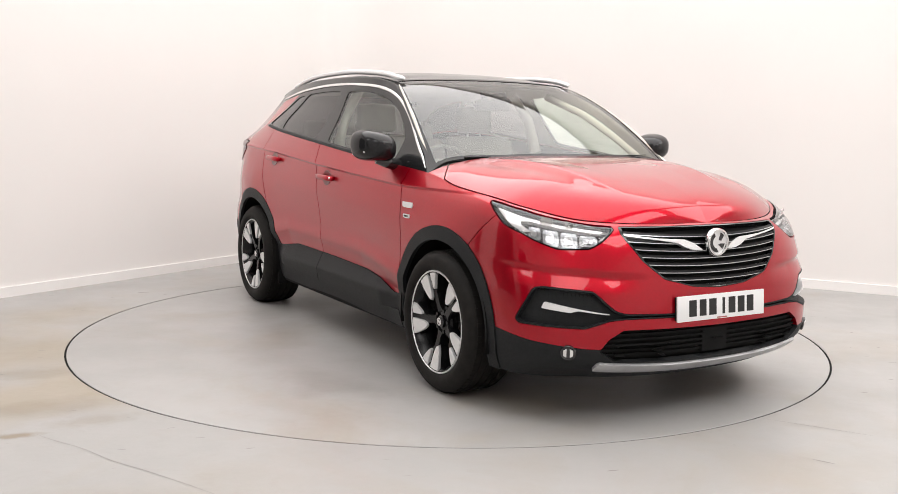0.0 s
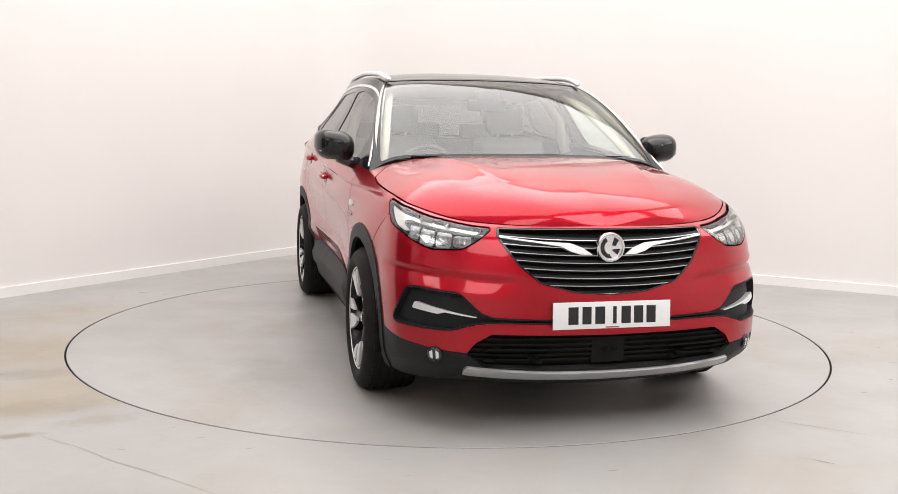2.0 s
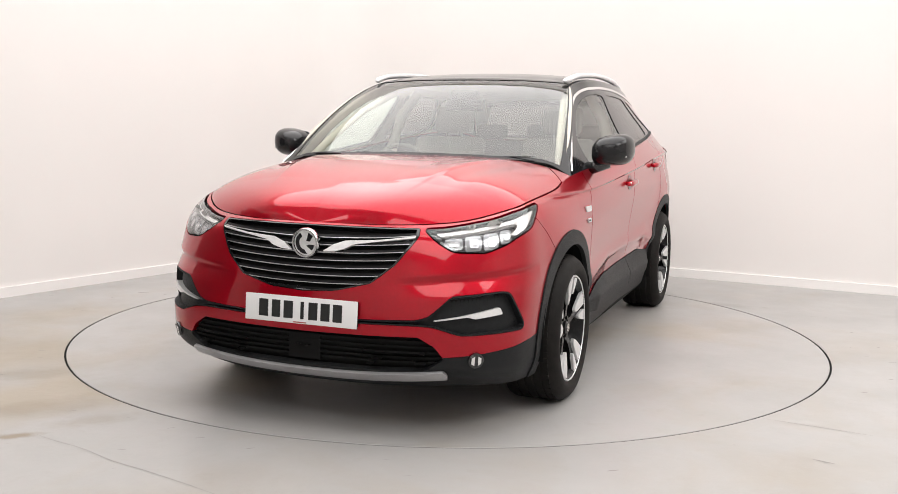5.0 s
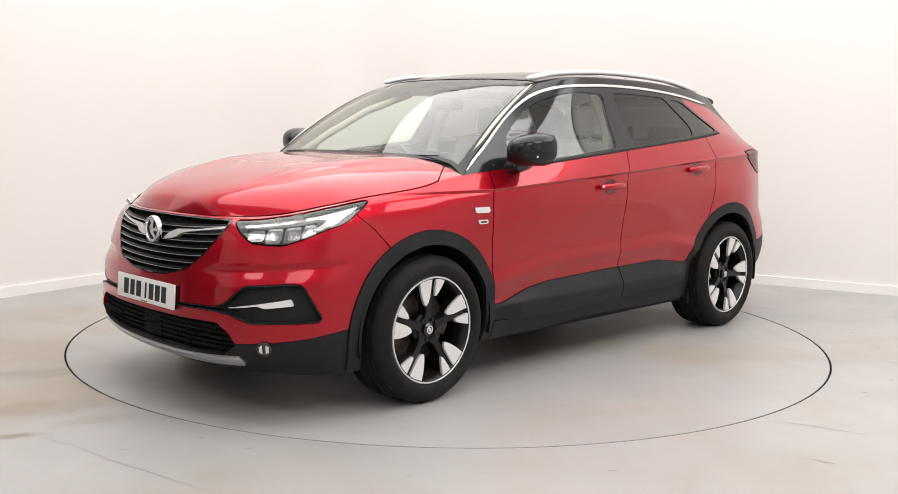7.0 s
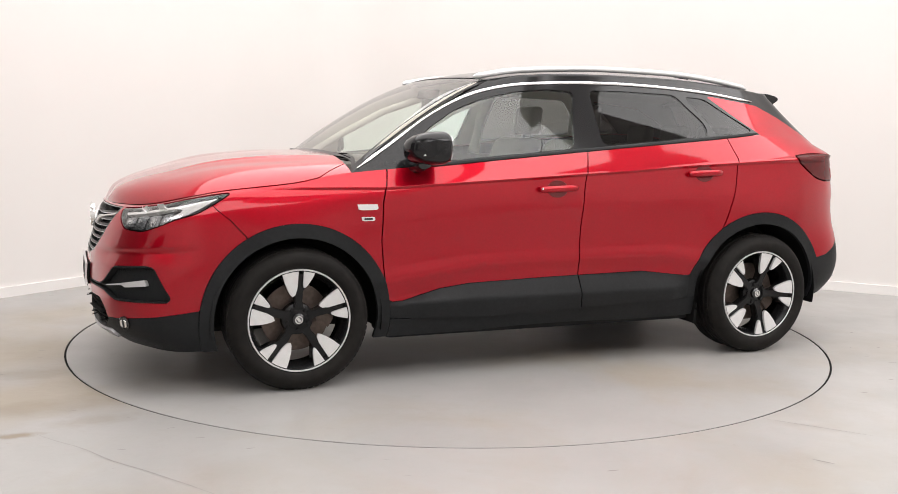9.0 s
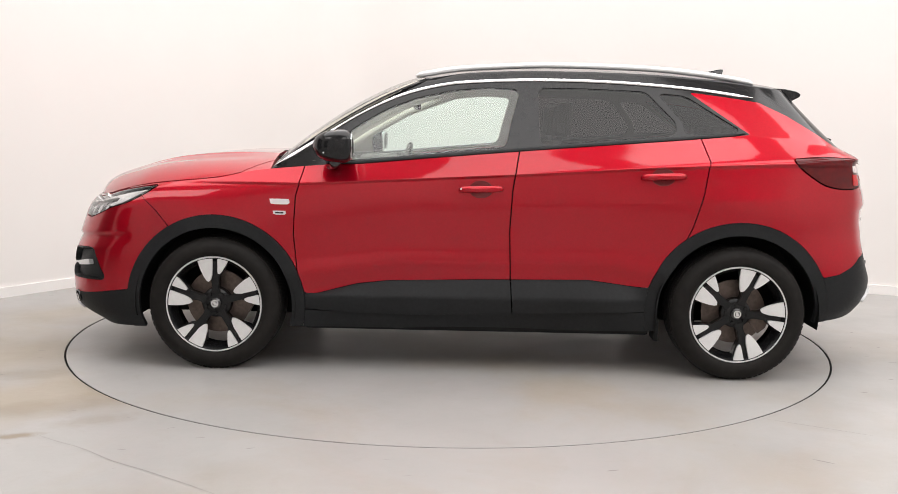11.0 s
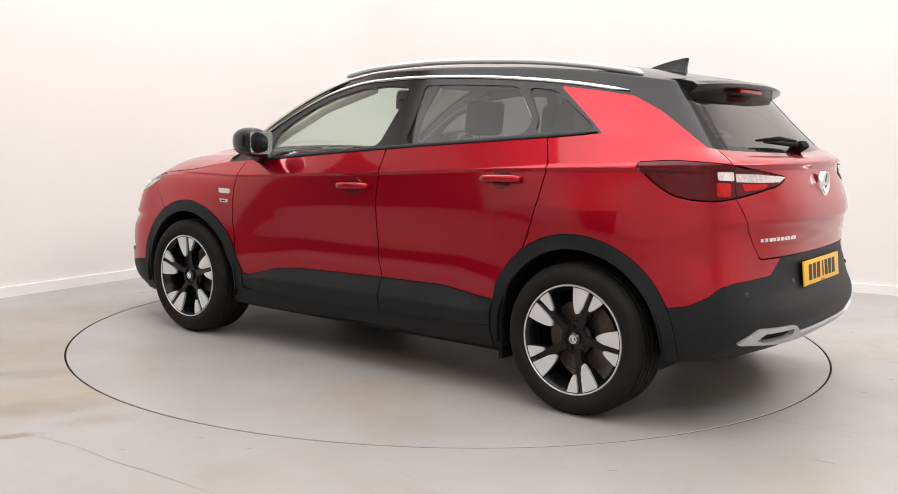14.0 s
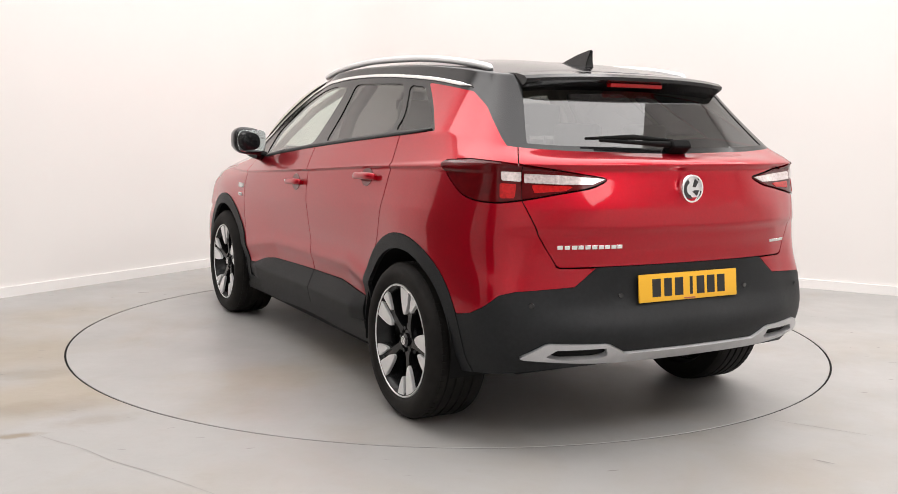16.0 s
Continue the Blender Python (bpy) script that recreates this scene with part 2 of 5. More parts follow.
TABLEM = floor_material("grey_turntable_floor", 11.3, 0.55, [(0.2, 0.15, 0.7, 1.5, 60, OCHRE, 0.4), (1.0, -0.7, 0.3, 2.2, 25, BROWN, 0.35), (-1.0, -0.3, 0.28, 2.4, 85, BROWN, 0.3), (0.9, 1.2, 0.4, 1.5, 20, OCHRE, 0.35), (-1.1, 0.7, 0.35, 2.0, 70, GREYB, 0.35), (0.4, -1.5, 0.3, 2.0, 10, OCHRE, 0.3), (-0.6, -1.3, 0.25, 2.2, 130, GREYB, 0.4)])


def ring_mesh(name, r0, r1, z_top, z_low, mat, seg=192, outline=None):
    """The floor with a round well for the table (outline: outer corners), or a plain ring."""
    bm = bmesh.new()
    inner = [bm.verts.new((r0 * math.cos(a), r0 * math.sin(a), z_top)) for a in np.linspace(0, 2 * math.pi, seg, endpoint=False)]
    low = [bm.verts.new((v.co.x, v.co.y, z_low)) for v in inner]
    outer = [bm.verts.new((r1 * math.cos(a), r1 * math.sin(a), z_top)) for a in np.linspace(0, 2 * math.pi, seg, endpoint=False)]
    for i in range(seg):
        j = (i + 1) % seg
        bm.faces.new((inner[i], outer[i], outer[j], inner[j]))
        bm.faces.new((low[i], inner[i], inner[j], low[j]))
    return bm


def build_floor():
    bm = ring_mesh("floor", TABLE_R + 0.0056, 14.0, 0.0, -0.09, FLOORM)
    floor = tagged(bm_part("floor", bm, FLOORM, None, "", False), "grey resin floor with brown scuffs and stains", "floor", "", "structure")
    # dark pit below the gap round the table
    bm = bmesh.new()
    bmesh.ops.create_circle(bm, cap_ends=True, segments=96, radius=TABLE_R + 0.05, matrix=Matrix.Translation((0, 0, -0.09)))
    tagged(bm_part("turntable_pit", bm, DARK, None, "", False), "dark pit under the turntable", "pit", "", "structure")
    bm = bmesh.new()
    for i in range(192):
        a0, a1 = 2 * math.pi * i / 192, 2 * math.pi * (i + 1) / 192
        r0, r1 = TABLE_R - 0.0066, TABLE_R + 0.0066
        bm.faces.new([bm.verts.new((r * math.cos(a), r * math.sin(a), -0.003)) for r, a in ((r0, a0), (r1, a0), (r1, a1), (r0, a1))])
    bmesh.ops.remove_doubles(bm, verts=bm.verts, dist=1e-5)
    tagged(bm_part("trim", bm, DARK, None, "", False), "thin dark joint round the turntable", "trim", "", "structure")
    bm = bmesh.new()
    bmesh.ops.create_cone(bm, cap_ends=True, segments=192, radius1=TABLE_R - 0.0056, radius2=TABLE_R - 0.0056, depth=0.05,
                          matrix=Matrix.Translation((0, 0, -0.025)))
    top = [e for e in bm.edges if all(v.co.z > -0.001 for v in e.verts) and len(e.link_faces) == 2]
    bmesh.ops.bevel(bm, geom=top, offset=0.002, segments=1, affect="EDGES")
    table = bm_part("turntable", bm, TABLEM, None, "", True, 30)
    return tagged(table, "flush round grey turntable with tyre-dusted resin top", "turntable")


TABLE = build_floor()


def scratch(bm, x0, y0, x1, y1, width):
    """A hairline crack or scratch lying on the floor."""
    n = 14
    d = Vector((x1 - x0, y1 - y0, 0))
    side = Vector((-d.y, d.x, 0)).normalized()
    rows = []
    for i in range(n + 1):
        q = i / n
        c = Vector((x0, y0, 0.0012)) + d * q + side * (noise.noise((q * 5 + x0, y0, 0)) * 0.012 * d.length)
        h = width * (0.35 + 0.65 * math.sin(math.pi * min(max(q, .04), .96)))
        rows.append((bm.verts.new(c - side * h), bm.verts.new(c + side * h)))
    for p, q in zip(rows, rows[1:]):
        bm.faces.new((p[0], q[0], q[1], p[1]))


CRACKM = material("crack_grey", (0.29, 0.28, 0.265), 0.8)
for row in ((-1.66, -2.15, -.70, -2.82, .0014), (1.41, -1.76, 1.80, -1.98, .0018), (1.43, -2.29, 1.50, -2.34, .005), (-2.31, 1.16, -2.23, 1.155, .009), (-2.10, 1.10, -2.08, 1.10, .008)):
    bm = bmesh.new()
    scratch(bm, *row)
    tagged(bm_part("floor_crack", bm, CRACKM, None, "", False), "thin grey crack in the resin floor", "crack", "", "structure")
bm = bmesh.new()
for i in range(150):  # specks of grit
    a_, r_ = random.uniform(0, 6.28), random.uniform(2.35, 3.8)
    x_, y_ = r_ * math.cos(a_), r_ * math.sin(a_)
    if y_ < 1.0:
        scratch(bm, x_, y_, x_ + random.uniform(.008, .05), y_ + random.uniform(-.01, .02), random.uniform(.0012, .005))
tagged(bm_part("floor_scuffs", bm, CRACKM, None, "", False), "small grey scuffs and grit on the floor", "scuffs", "", "stuff")
# ---- the car's skin ----
# Body lines run from the middle of the nose (column 0) round the side to the middle of the tail (column 15).
SIDE_X = (1.65, 1.3375, 0.9, 0.3, -0.3, -0.9, -1.3375, -1.65)


def line(front, ys, zs, rear):
    """One body line: four nose points, eight side points, four tail points."""
    return np.array([*front, *[(x, y, z) for x, y, z in zip(SIDE_X, ys, zs)], *rear], float)


BODY = [
    line([(2.12, 0, .185), (2.10, .35, .19), (2.02, .61, .20), (1.88, .79, .20)],
         (.85, .885, .865, .855, .855, .865, .885, .86), (.21, .22, .225, .225, .23, .235, .26, .29),
         [(-1.90, .77, .31), (-2.05, .59, .345), (-2.10, .33, .355), (-2.11, 0, .36)]),
    line([(2.235, 0, .28), (2.22, .36, .285), (2.135, .65, .29), (1.95, .825, .29)],
         (.88, .905, .89, .88, .88, .89, .905, .885), (.30, .32, .33, .33, .33, .335, .35, .37),
         [(-1.945, .805, .39), (-2.09, .60, .41), (-2.15, .34, .42), (-2.165, 0, .42)]),
    line([(2.257, 0, .43), (2.24, .36, .43), (2.155, .66, .43), (1.96, .84, .43)],
         (.887, .915, .895, .885, .885, .895, .915, .895), (.44, .44, .44, .45, .46, .46, .46, .48),
         [(-1.965, .82, .50), (-2.10, .61, .50), (-2.16, .34, .50), (-2.175, 0, .50)]),
    line([(2.253, 0, .58), (2.23, .36, .58), (2.135, .655, .585), (1.94, .842, .59)],
         (.887, .912, .893, .873, .873, .893, .92, .897), (.60, .60, .58, .58, .59, .60, .60, .61),
         [(-1.955, .815, .63), (-2.065, .595, .61), (-2.105, .33, .61), (-2.12, 0, .61)]),
    line([(2.222, 0, .71), (2.197, .36, .71), (2.10, .645, .71), (1.915, .83, .72)],
         (.877, .905, .90, .889, .889, .90, .918, .893), (.74, .75, .74, .74, .74, .75, .75, .75),
         [(-1.94, .79, .75), (-2.045, .585, .75), (-2.095, .33, .75), (-2.11, 0, .75)]),
    line([(2.195, 0, .795), (2.168, .355, .795), (2.066, .635, .80), (1.885, .815, .825)],
         (.858, .886, .903, .908, .908, .908, .91, .885), (.85, .865, .87, .88, .89, .90, .90, .90),
         [(-1.93, .785, .90), (-2.06, .585, .895), (-2.125, .33, .89), (-2.14, 0, .89)]),
    line([(2.178, 0, .833), (2.148, .35, .833), (2.035, .615, .845), (1.855, .79, .88)],
         (.838, .868, .897, .908, .91, .90, .888, .862), (.905, .925, .945, .985, 1.02, 1.06, 1.085, 1.10),
         [(-1.915, .77, 1.10), (-2.02, .565, 1.09), (-2.08, .315, 1.085), (-2.095, 0, 1.085)]),
    line([(2.17, 0, .85), (2.135, .345, .85), (2.01, .60, .862), (1.835, .77, .905)],
         (.822, .85, .882, .90, .903, .89, .868, .835), (.93, .955, .975, 1.015, 1.05, 1.09, 1.12, 1.135),
         [(-1.915, .765, 1.135), (-2.01, .565, 1.135), (-2.06, .305, 1.14), (-2.075, 0, 1.14)]),
    line([(2.155, 0, .862), (2.115, .335, .862), (1.985, .585, .875), (1.81, .745, .92)],
         (.795, .82, .838, .862, .866, .842, .795, .752), (.95, .985, 1.03, 1.10, 1.155, 1.205, 1.24, 1.225),
         [(-1.845, .70, 1.195), (-1.925, .50, 1.18), (-1.96, .28, 1.175), (-1.97, 0, 1.17)]),
]
BODY[-1][6] = (1.06, .815, 1.035)


def spline(rows, u, knots=None):
    """Catmull-Rom through rows (n, k...) at the parameters u."""
    rows = np.asarray(rows, float)
    n = len(rows)
    knots = np.arange(n) if knots is None else np.asarray(knots, float)
    u = np.clip(np.asarray(u, float), knots[0], knots[-1])
    i = np.clip(np.searchsorted(knots, u, side="right") - 1, 0, n - 2)
    h = (knots[i + 1] - knots[i])
    q = (u - knots[i]) / h
    shape = (-1,) + (1,) * (rows.ndim - 1)

    def slope(j):
        a, b = np.clip(j - 1, 0, n - 1), np.clip(j + 1, 0, n - 1)
        return (rows[b] - rows[a]) / (knots[b] - knots[a]).reshape(shape)
    q, h = q.reshape(shape), h.reshape(shape)
    return ((2 * q**3 - 3 * q**2 + 1) * rows[i] + (q**3 - 2 * q**2 + q) * h * slope(i)
            + (-2 * q**3 + 3 * q**2) * rows[i + 1] + (q**3 - q**2) * h * slope(i + 1))


def mirrored_ends(rows):
    """Lines that cross the middle plane squarely: add the mirrored neighbour at both ends."""
    rows = np.asarray(rows, float)
    a, b = rows[1] * (1, -1, 1), rows[-2] * (1, -1, 1)
    return np.concatenate([[a], rows, [b]])


def along(rows, s):
    return spline(mirrored_ends(rows), np.asarray(s) + 1)


S_GRID = np.concatenate([np.linspace(0, 3, 49)[:-1], np.linspace(3, 12, 271)[:-1], np.linspace(12, 15, 49)])
T_KNOTS = np.array([0, 1, 2, 3, 4, 5, 6, 6.5, 7.5])
T_GRID = np.concatenate([np.linspace(0, 5, 56)[:-1], np.linspace(5, 6.7, 45)[:-1], np.linspace(6.7, 7.5, 9)])


def grid_mesh(P, s):
    """(rows, columns, 3) points and a column parameter -> vertices (x, y, z, column, row 0..1) and quads."""
    r, c = P.shape[:2]
    rows = np.broadcast_to(np.linspace(0, 1, r)[:, None], (r, c))
    V = np.concatenate([P, np.broadcast_to(np.asarray(s, float), (r, c))[..., None], rows[..., None]], -1).reshape(-1, 5)
    i = np.arange(r * c).reshape(r, c)
    F = np.stack([i[:-1, :-1], i[:-1, 1:], i[1:, 1:], i[1:, :-1]], -1).reshape(-1, 4)
    return V, [tuple(f) for f in F.tolist()]


def sculpted(P, ss):
    """Press the shoulder crease and the low door crease into the sides."""
    on = np.interp(ss, [5.3, 6.3, 9.2, 10.4], [0, 1, 1, 0])
    x, z = P[..., 0], P[..., 2]
    d = np.interp(x, [-1.5, -.9, -.3, .3, .9], [1.10, 1.075, 1.035, 1.0, .965]) - z
    P[..., 1] -= np.interp(ss, [4.0, 5.5, 11, 12], [0, 1, 1, 0]) * .013 * np.interp(d, [-.002, .010, .05, .17], [0, 1, .75, 0])
    low = np.interp(x, [-.95, -.7, .4, .9], [.535, .578, .565, .50])
    P[..., 1] -= on * .026 * np.clip((low - z) / .085, 0, 1)
    P[..., 1] += on * .008 * np.exp(-((z - low - .02) / .04) ** 2)
    # ledge across the front bumper, from the lamp's corner to the grille
    ledge = np.interp(ss, [.95, 1.5, 3.0, 3.6], [0, 1, 1, 0]) * .015
    over = z - np.interp(ss, [1.0, 2.0, 3.4], [.655, .675, .70])
    swing = np.interp(ss, [1.3, 2.3, 3.4], [.05, .5, 1.25])
    press = ledge * np.interp(over, [-.085, -.016, 0.0], [0, 1, 0])
    P[..., 0] -= press * np.cos(swing)
    P[..., 1] -= press * np.sin(swing)
    P[..., 1] += .009 * np.exp(-((x + 1.38) / .45) ** 2 - ((z - .87 - .06 * (x + 1.38)) / .09) ** 2) * np.interp(ss, [9, 10, 11.4, 12], [0, 1, 1, 0])
    tail = np.interp(ss, [11.9, 12.5], [0, 1])
    P[..., 0] += tail * .014 * np.interp(z, [.76, .80, .862, .888], [0, .6, 1, 0])
    P[..., 0] += tail * .016 * np.interp(z, [.96, 1.03, 1.105, 1.128], [0, .5, 1, 0])
    return P


rings = np.stack([along(b, S_GRID) for b in BODY])       # lines x columns x 3
LOWER = grid_mesh(sculpted(spline(rings, T_GRID, T_KNOTS), S_GRID), S_GRID)


def cap(edge, mid, n, power, ridge=None):
    """A crowned sheet from the middle line to an edge line; the crown falls off as a power of the width."""
    q = np.linspace(0, 1, n)[:, None, None]
    P = mid[None] + (edge - mid)[None] * q
    P[..., 2] = mid[None, :, 2] + (edge - mid)[None, :, 2] * q[..., 0] ** power
    if ridge is not None:
        P[..., 2] += ridge(P[..., 0], P[..., 1])
    return P


# bonnet: from the nose edge back to the scuttle
s_h = np.concatenate([np.linspace(0, 3, 43)[:-1], np.linspace(3, 6, 61)])
edge_h = along(BODY[-1], s_h)
HOOD_MID = np.array([(2.155, .862), (2.10, .935), (1.96, 1.0), (1.74, 1.056), (1.42, 1.102), (1.08, 1.117)])
SCUTTLE = np.array([(1.08, 0, 1.115), (1.065, .35, 1.11), (1.03, .66, 1.095), (1.06, .815, 1.035)])
k_mid = np.linspace(0, 1, len(s_h))
x_mid = 2.155 - (2.155 - 1.08) * k_mid ** 1.5
z_mid = spline(HOOD_MID[::-1, 1:], x_mid, HOOD_MID[::-1, 0])[:, 0]
mid_h = np.stack([x_mid, 0 * x_mid, z_mid], -1)


def hood_ridge(x, y):
    ease = lambda q: np.clip(q, 0, 1) ** 2 * (3 - 2 * np.clip(q, 0, 1))
    f = ease((2.05 - x) / 0.5) * ease((x - 1.0) / 0.35)
    at = 0.30 + 0.22 * np.clip((2.1 - x) / 1.1, 0, 1)
    d = (np.abs(y) - at)
    return f * (0.010 * np.interp(d, [-.16, 0.0, .018, .20], [0, 1, .45, 0]) - 0.007 * np.exp(-((d - 0.10) / 0.06) ** 2))


HOOD = grid_mesh(cap(edge_h, mid_h, 96, 4.2, hood_ridge), s_h)

# glasshouse: windscreen columns -3..0, then columns 6..15 of the waist line
WS_TOP = np.array([(.33, 0, 1.545), (.315, .33, 1.54), (.265, .53, 1.53), (.22, .60, 1.522)])
TOP = np.array([(.22, .60, 1.522), (.02, .635, 1.545), (-.33, .64, 1.558), (-.87, .625, 1.55), (-1.25, .60, 1.525), (-1.46, .58, 1.50),
                (-1.60, .545, 1.485), (-1.635, .40, 1.497), (-1.65, .22, 1.508), (-1.655, 0, 1.512)])
w = np.linspace(0, 3, 49)
side_s = np.concatenate([np.linspace(6, 12, 181), np.linspace(12, 15, 49)[1:]])
ws_base = spline(np.concatenate([[SCUTTLE[1] * (1, -1, 1)], SCUTTLE]), w + 1)
ws_top = spline(np.concatenate([[WS_TOP[1] * (1, -1, 1)], WS_TOP]), w + 1)
side_base = along(BODY[-1], side_s)
side_top = spline(np.concatenate([TOP, [TOP[-2] * (1, -1, 1)]]), side_s - 6)
base_g, top_g = np.concatenate([ws_base, side_base[1:]]), np.concatenate([ws_top, side_top[1:]])
s_g = np.concatenate([w, side_s[1:]])
v_g = np.linspace(0, 1, 41)[:, None, None]
out_g = np.stack([np.gradient(base_g[:, 1]), -np.gradient(base_g[:, 0]), 0 * base_g[:, 0]], -1)
out_g /= np.linalg.norm(out_g, axis=1)[:, None] + 1e-9
out_g *= -1
bulge = np.interp(s_g, [0, 2.6, 3, 6.01, 7, 9, 11, 12, 13, 15], [.035, .04, .03, .028, .022, .02, .016, .015, .012, .012])
G = base_g + (top_g - base_g) * v_g + out_g * (bulge[:, None] * 4 * v_g * (1 - v_g) * 0.75)
G[..., 2] += (bulge * np.interp(s_g, [0, 3, 6, 6.5, 7.3, 15], [1.7, 1.9, 1.9, .9, .1, .1]))[None] * (4 * v_g * (1 - v_g))[..., 0]
HOUSE = grid_mesh(G, s_g)

ROOF_MID = np.array([(.33, 1.545), (.1, 1.578), (-.3, 1.603), (-.8, 1.600), (-1.2, 1.572), (-1.655, 1.512)])
kr = np.linspace(0, 1, len(s_g))
xr = .33 - (1.985) * (0.5 - 0.5 * np.cos(np.pi * kr))
zr = spline(ROOF_MID[::-1, 1:], xr, ROOF_MID[::-1, 0])[:, 0]
ROOF = grid_mesh(cap(top_g, np.stack([xr, 0 * xr, zr], -1), 30, 2.4), s_g)

# ---- cutting the skin into panels ----
GAP = 0.0031


def compact(V, F):
    used = sorted({i for f in F for i in f})
    m = {j: k for k, j in enumerate(used)}
    return V[used] if used else V[:0], [tuple(m[i] for i in f) for f in F]


def cut(M, field):
    """Split a mesh along field = 0: the part where it is negative, and the rest."""
    V, F = M
    if not F:
        return M, M
    d = np.asarray(field(V), float)
    dl = d.tolist()
    extra, made, ins, outs = [], {}, [], []
    n0 = len(V)

    def crossing(a, b):
        key = (a, b) if a < b else (b, a)
        if key not in made:
            q = dl[a] / (dl[a] - dl[b])
            made[key] = n0 + len(extra)
            extra.append(V[a] + (V[b] - V[a]) * q)
        return made[key]
    for f in F:
        sg = [dl[i] <= 0 for i in f]
        if all(sg):
            ins.append(f)
        elif not any(sg):
            outs.append(f)
        else:
            pi, po = [], []
            for k, a in enumerate(f):
                b = f[(k + 1) % len(f)]
                (pi if sg[k] else po).append(a)
                if sg[k] != (dl[b] <= 0):
                    c = crossing(a, b)
                    pi.append(c)
                    po.append(c)
            if len(pi) > 2:
                ins.append(tuple(pi))
            if len(po) > 2:
                outs.append(tuple(po))
    VV = np.concatenate([V, np.array(extra)]) if extra else V
    return compact(VV, ins), compact(VV, outs)


def polygon(pts, i, j, si=1.0, sj=1.0):
    """Signed distance to a closed outline in the columns i, j; negative inside."""
    p = np.array(pts, float) * (si, sj)
    e = np.roll(p, -1, 0) - p

    def field(V):
        x = np.stack([V[:, i] * si, V[:, j] * sj], -1)
        best = np.full(len(x), 1e9)
        inside = np.zeros(len(x), bool)
        for a, d in zip(p, e):
            w_ = x - a
            q = np.clip((w_ @ d) / (d @ d), 0, 1)
            best = np.minimum(best, ((w_ - q[:, None] * d) ** 2).sum(1))
            c1 = (a[1] <= x[:, 1]) & (a[1] + d[1] > x[:, 1]) & (d[0] * w_[:, 1] - d[1] * w_[:, 0] > 0)
            c2 = (a[1] > x[:, 1]) & (a[1] + d[1] <= x[:, 1]) & (d[0] * w_[:, 1] - d[1] * w_[:, 0] < 0)
            inside ^= c1 | c2
        r = np.sqrt(best)
        return np.where(inside, -r, r)
    return field


def smooth_outline(pts, r=0.02):
    """A rounded version of a closed outline: each corner is cut back by r, twice."""
    p = np.array(pts, float)
    for k in (r, r * .4):
        nx = np.roll(p, -1, 0)
        d = nx - p
        q = np.minimum(k / np.maximum(np.hypot(*d.T), 1e-9), .25)[:, None]
        p = np.stack([p + d * q, nx - d * q], 1).reshape(-1, 2)
    return p


def mirror_outline(half):
    return list(half) + [(-y, z) for y, z in half[::-1] if y > 1e-6]


def grow(f, g):
    return lambda V: f(V) - g


def both(*fs):
    return lambda V: np.max([f(V) for f in fs], 0)


def either(*fs):
    return lambda V: np.min([f(V) for f in fs], 0)


def less(col, knots_col, pts):
    """Negative where column col is below a line given over knots_col."""
    p = np.array(sorted(pts))
    return lambda V: V[:, col] - np.interp(V[:, knots_col], p[:, 0], p[:, 1])


def neg(f):
    return lambda V: -f(V)


def take(M, f, gap=GAP):
    """Cut a panel out with a shut gap: returns the panel and the rest."""
    a, _ = cut(M, grow(f, -gap))
    _, b = cut(M, grow(f, gap))
    return a, b


def normals(V, F):
    N = np.zeros((len(V), 3))
    by = {}
    for f in F:
        by.setdefault(len(f), []).append(f)
    for k, fs in by.items():
        f = np.array(fs)
        p = V[f][..., :3]
        n = np.cross(p[:, 2] - p[:, 0], p[:, -1] - p[:, 1]) if k > 3 else np.cross(p[:, 1] - p[:, 0], p[:, 2] - p[:, 0])
        for c in range(k):
            np.add.at(N, f[:, c], n)
    L = np.linalg.norm(N, axis=1)
    return N / np.maximum(L, 1e-12)[:, None]


def weld(*meshes):
    """Join meshes, merging vertices at the same place."""
    V, F, seen = [], [], {}
    for W, G_ in meshes:
        ids = []
        for v in W:
            k = (round(v[0], 5), round(v[1], 5), round(v[2], 5))
            if k not in seen:
                seen[k] = len(V)
                V.append(v)
            ids.append(seen[k])
        for f in G_:
            g = []
            for i in f:
                if not g or ids[i] != g[-1]:
                    g.append(ids[i])
            if len(g) > 2 and g[0] == g[-1]:
                g.pop()
            if len(set(g)) == len(g) and len(g) > 2:
                F.append(tuple(g))
    return np.array(V), F


def flip(M):
    V = M[0] * (1, -1, 1, 1, 1)
    return V, [f[::-1] for f in M[1]]


def shift(M, out):
    """Move a skin outwards along its normals."""
    V, F = M
    W = V.copy()
    W[:, :3] += normals(V, F) * out
    return W, F


def flanged(M, depth):
    """Turn the open edges of a panel inwards, so that it has a real thickness at its gaps."""
    V, F = M
    N = normals(V, F)
    count = {}
    for f in F:
        for k, a in enumerate(f):
            b = f[(k + 1) % len(f)]
            count[(a, b)] = count.get((a, b), 0) + 1
    rim = [(a, b) for (a, b) in count if (b, a) not in count]
    top, low, W = {}, {}, [*V]
    for a in {i for e in rim for i in e}:
        top[a] = len(W)
        W.append(V[a])
        v = V[a].copy()
        v[:3] -= N[a] * depth
        low[a] = len(W)
        W.append(v)
    return np.array(W), F + [(top[b], top[a], low[a], low[b]) for a, b in rim]


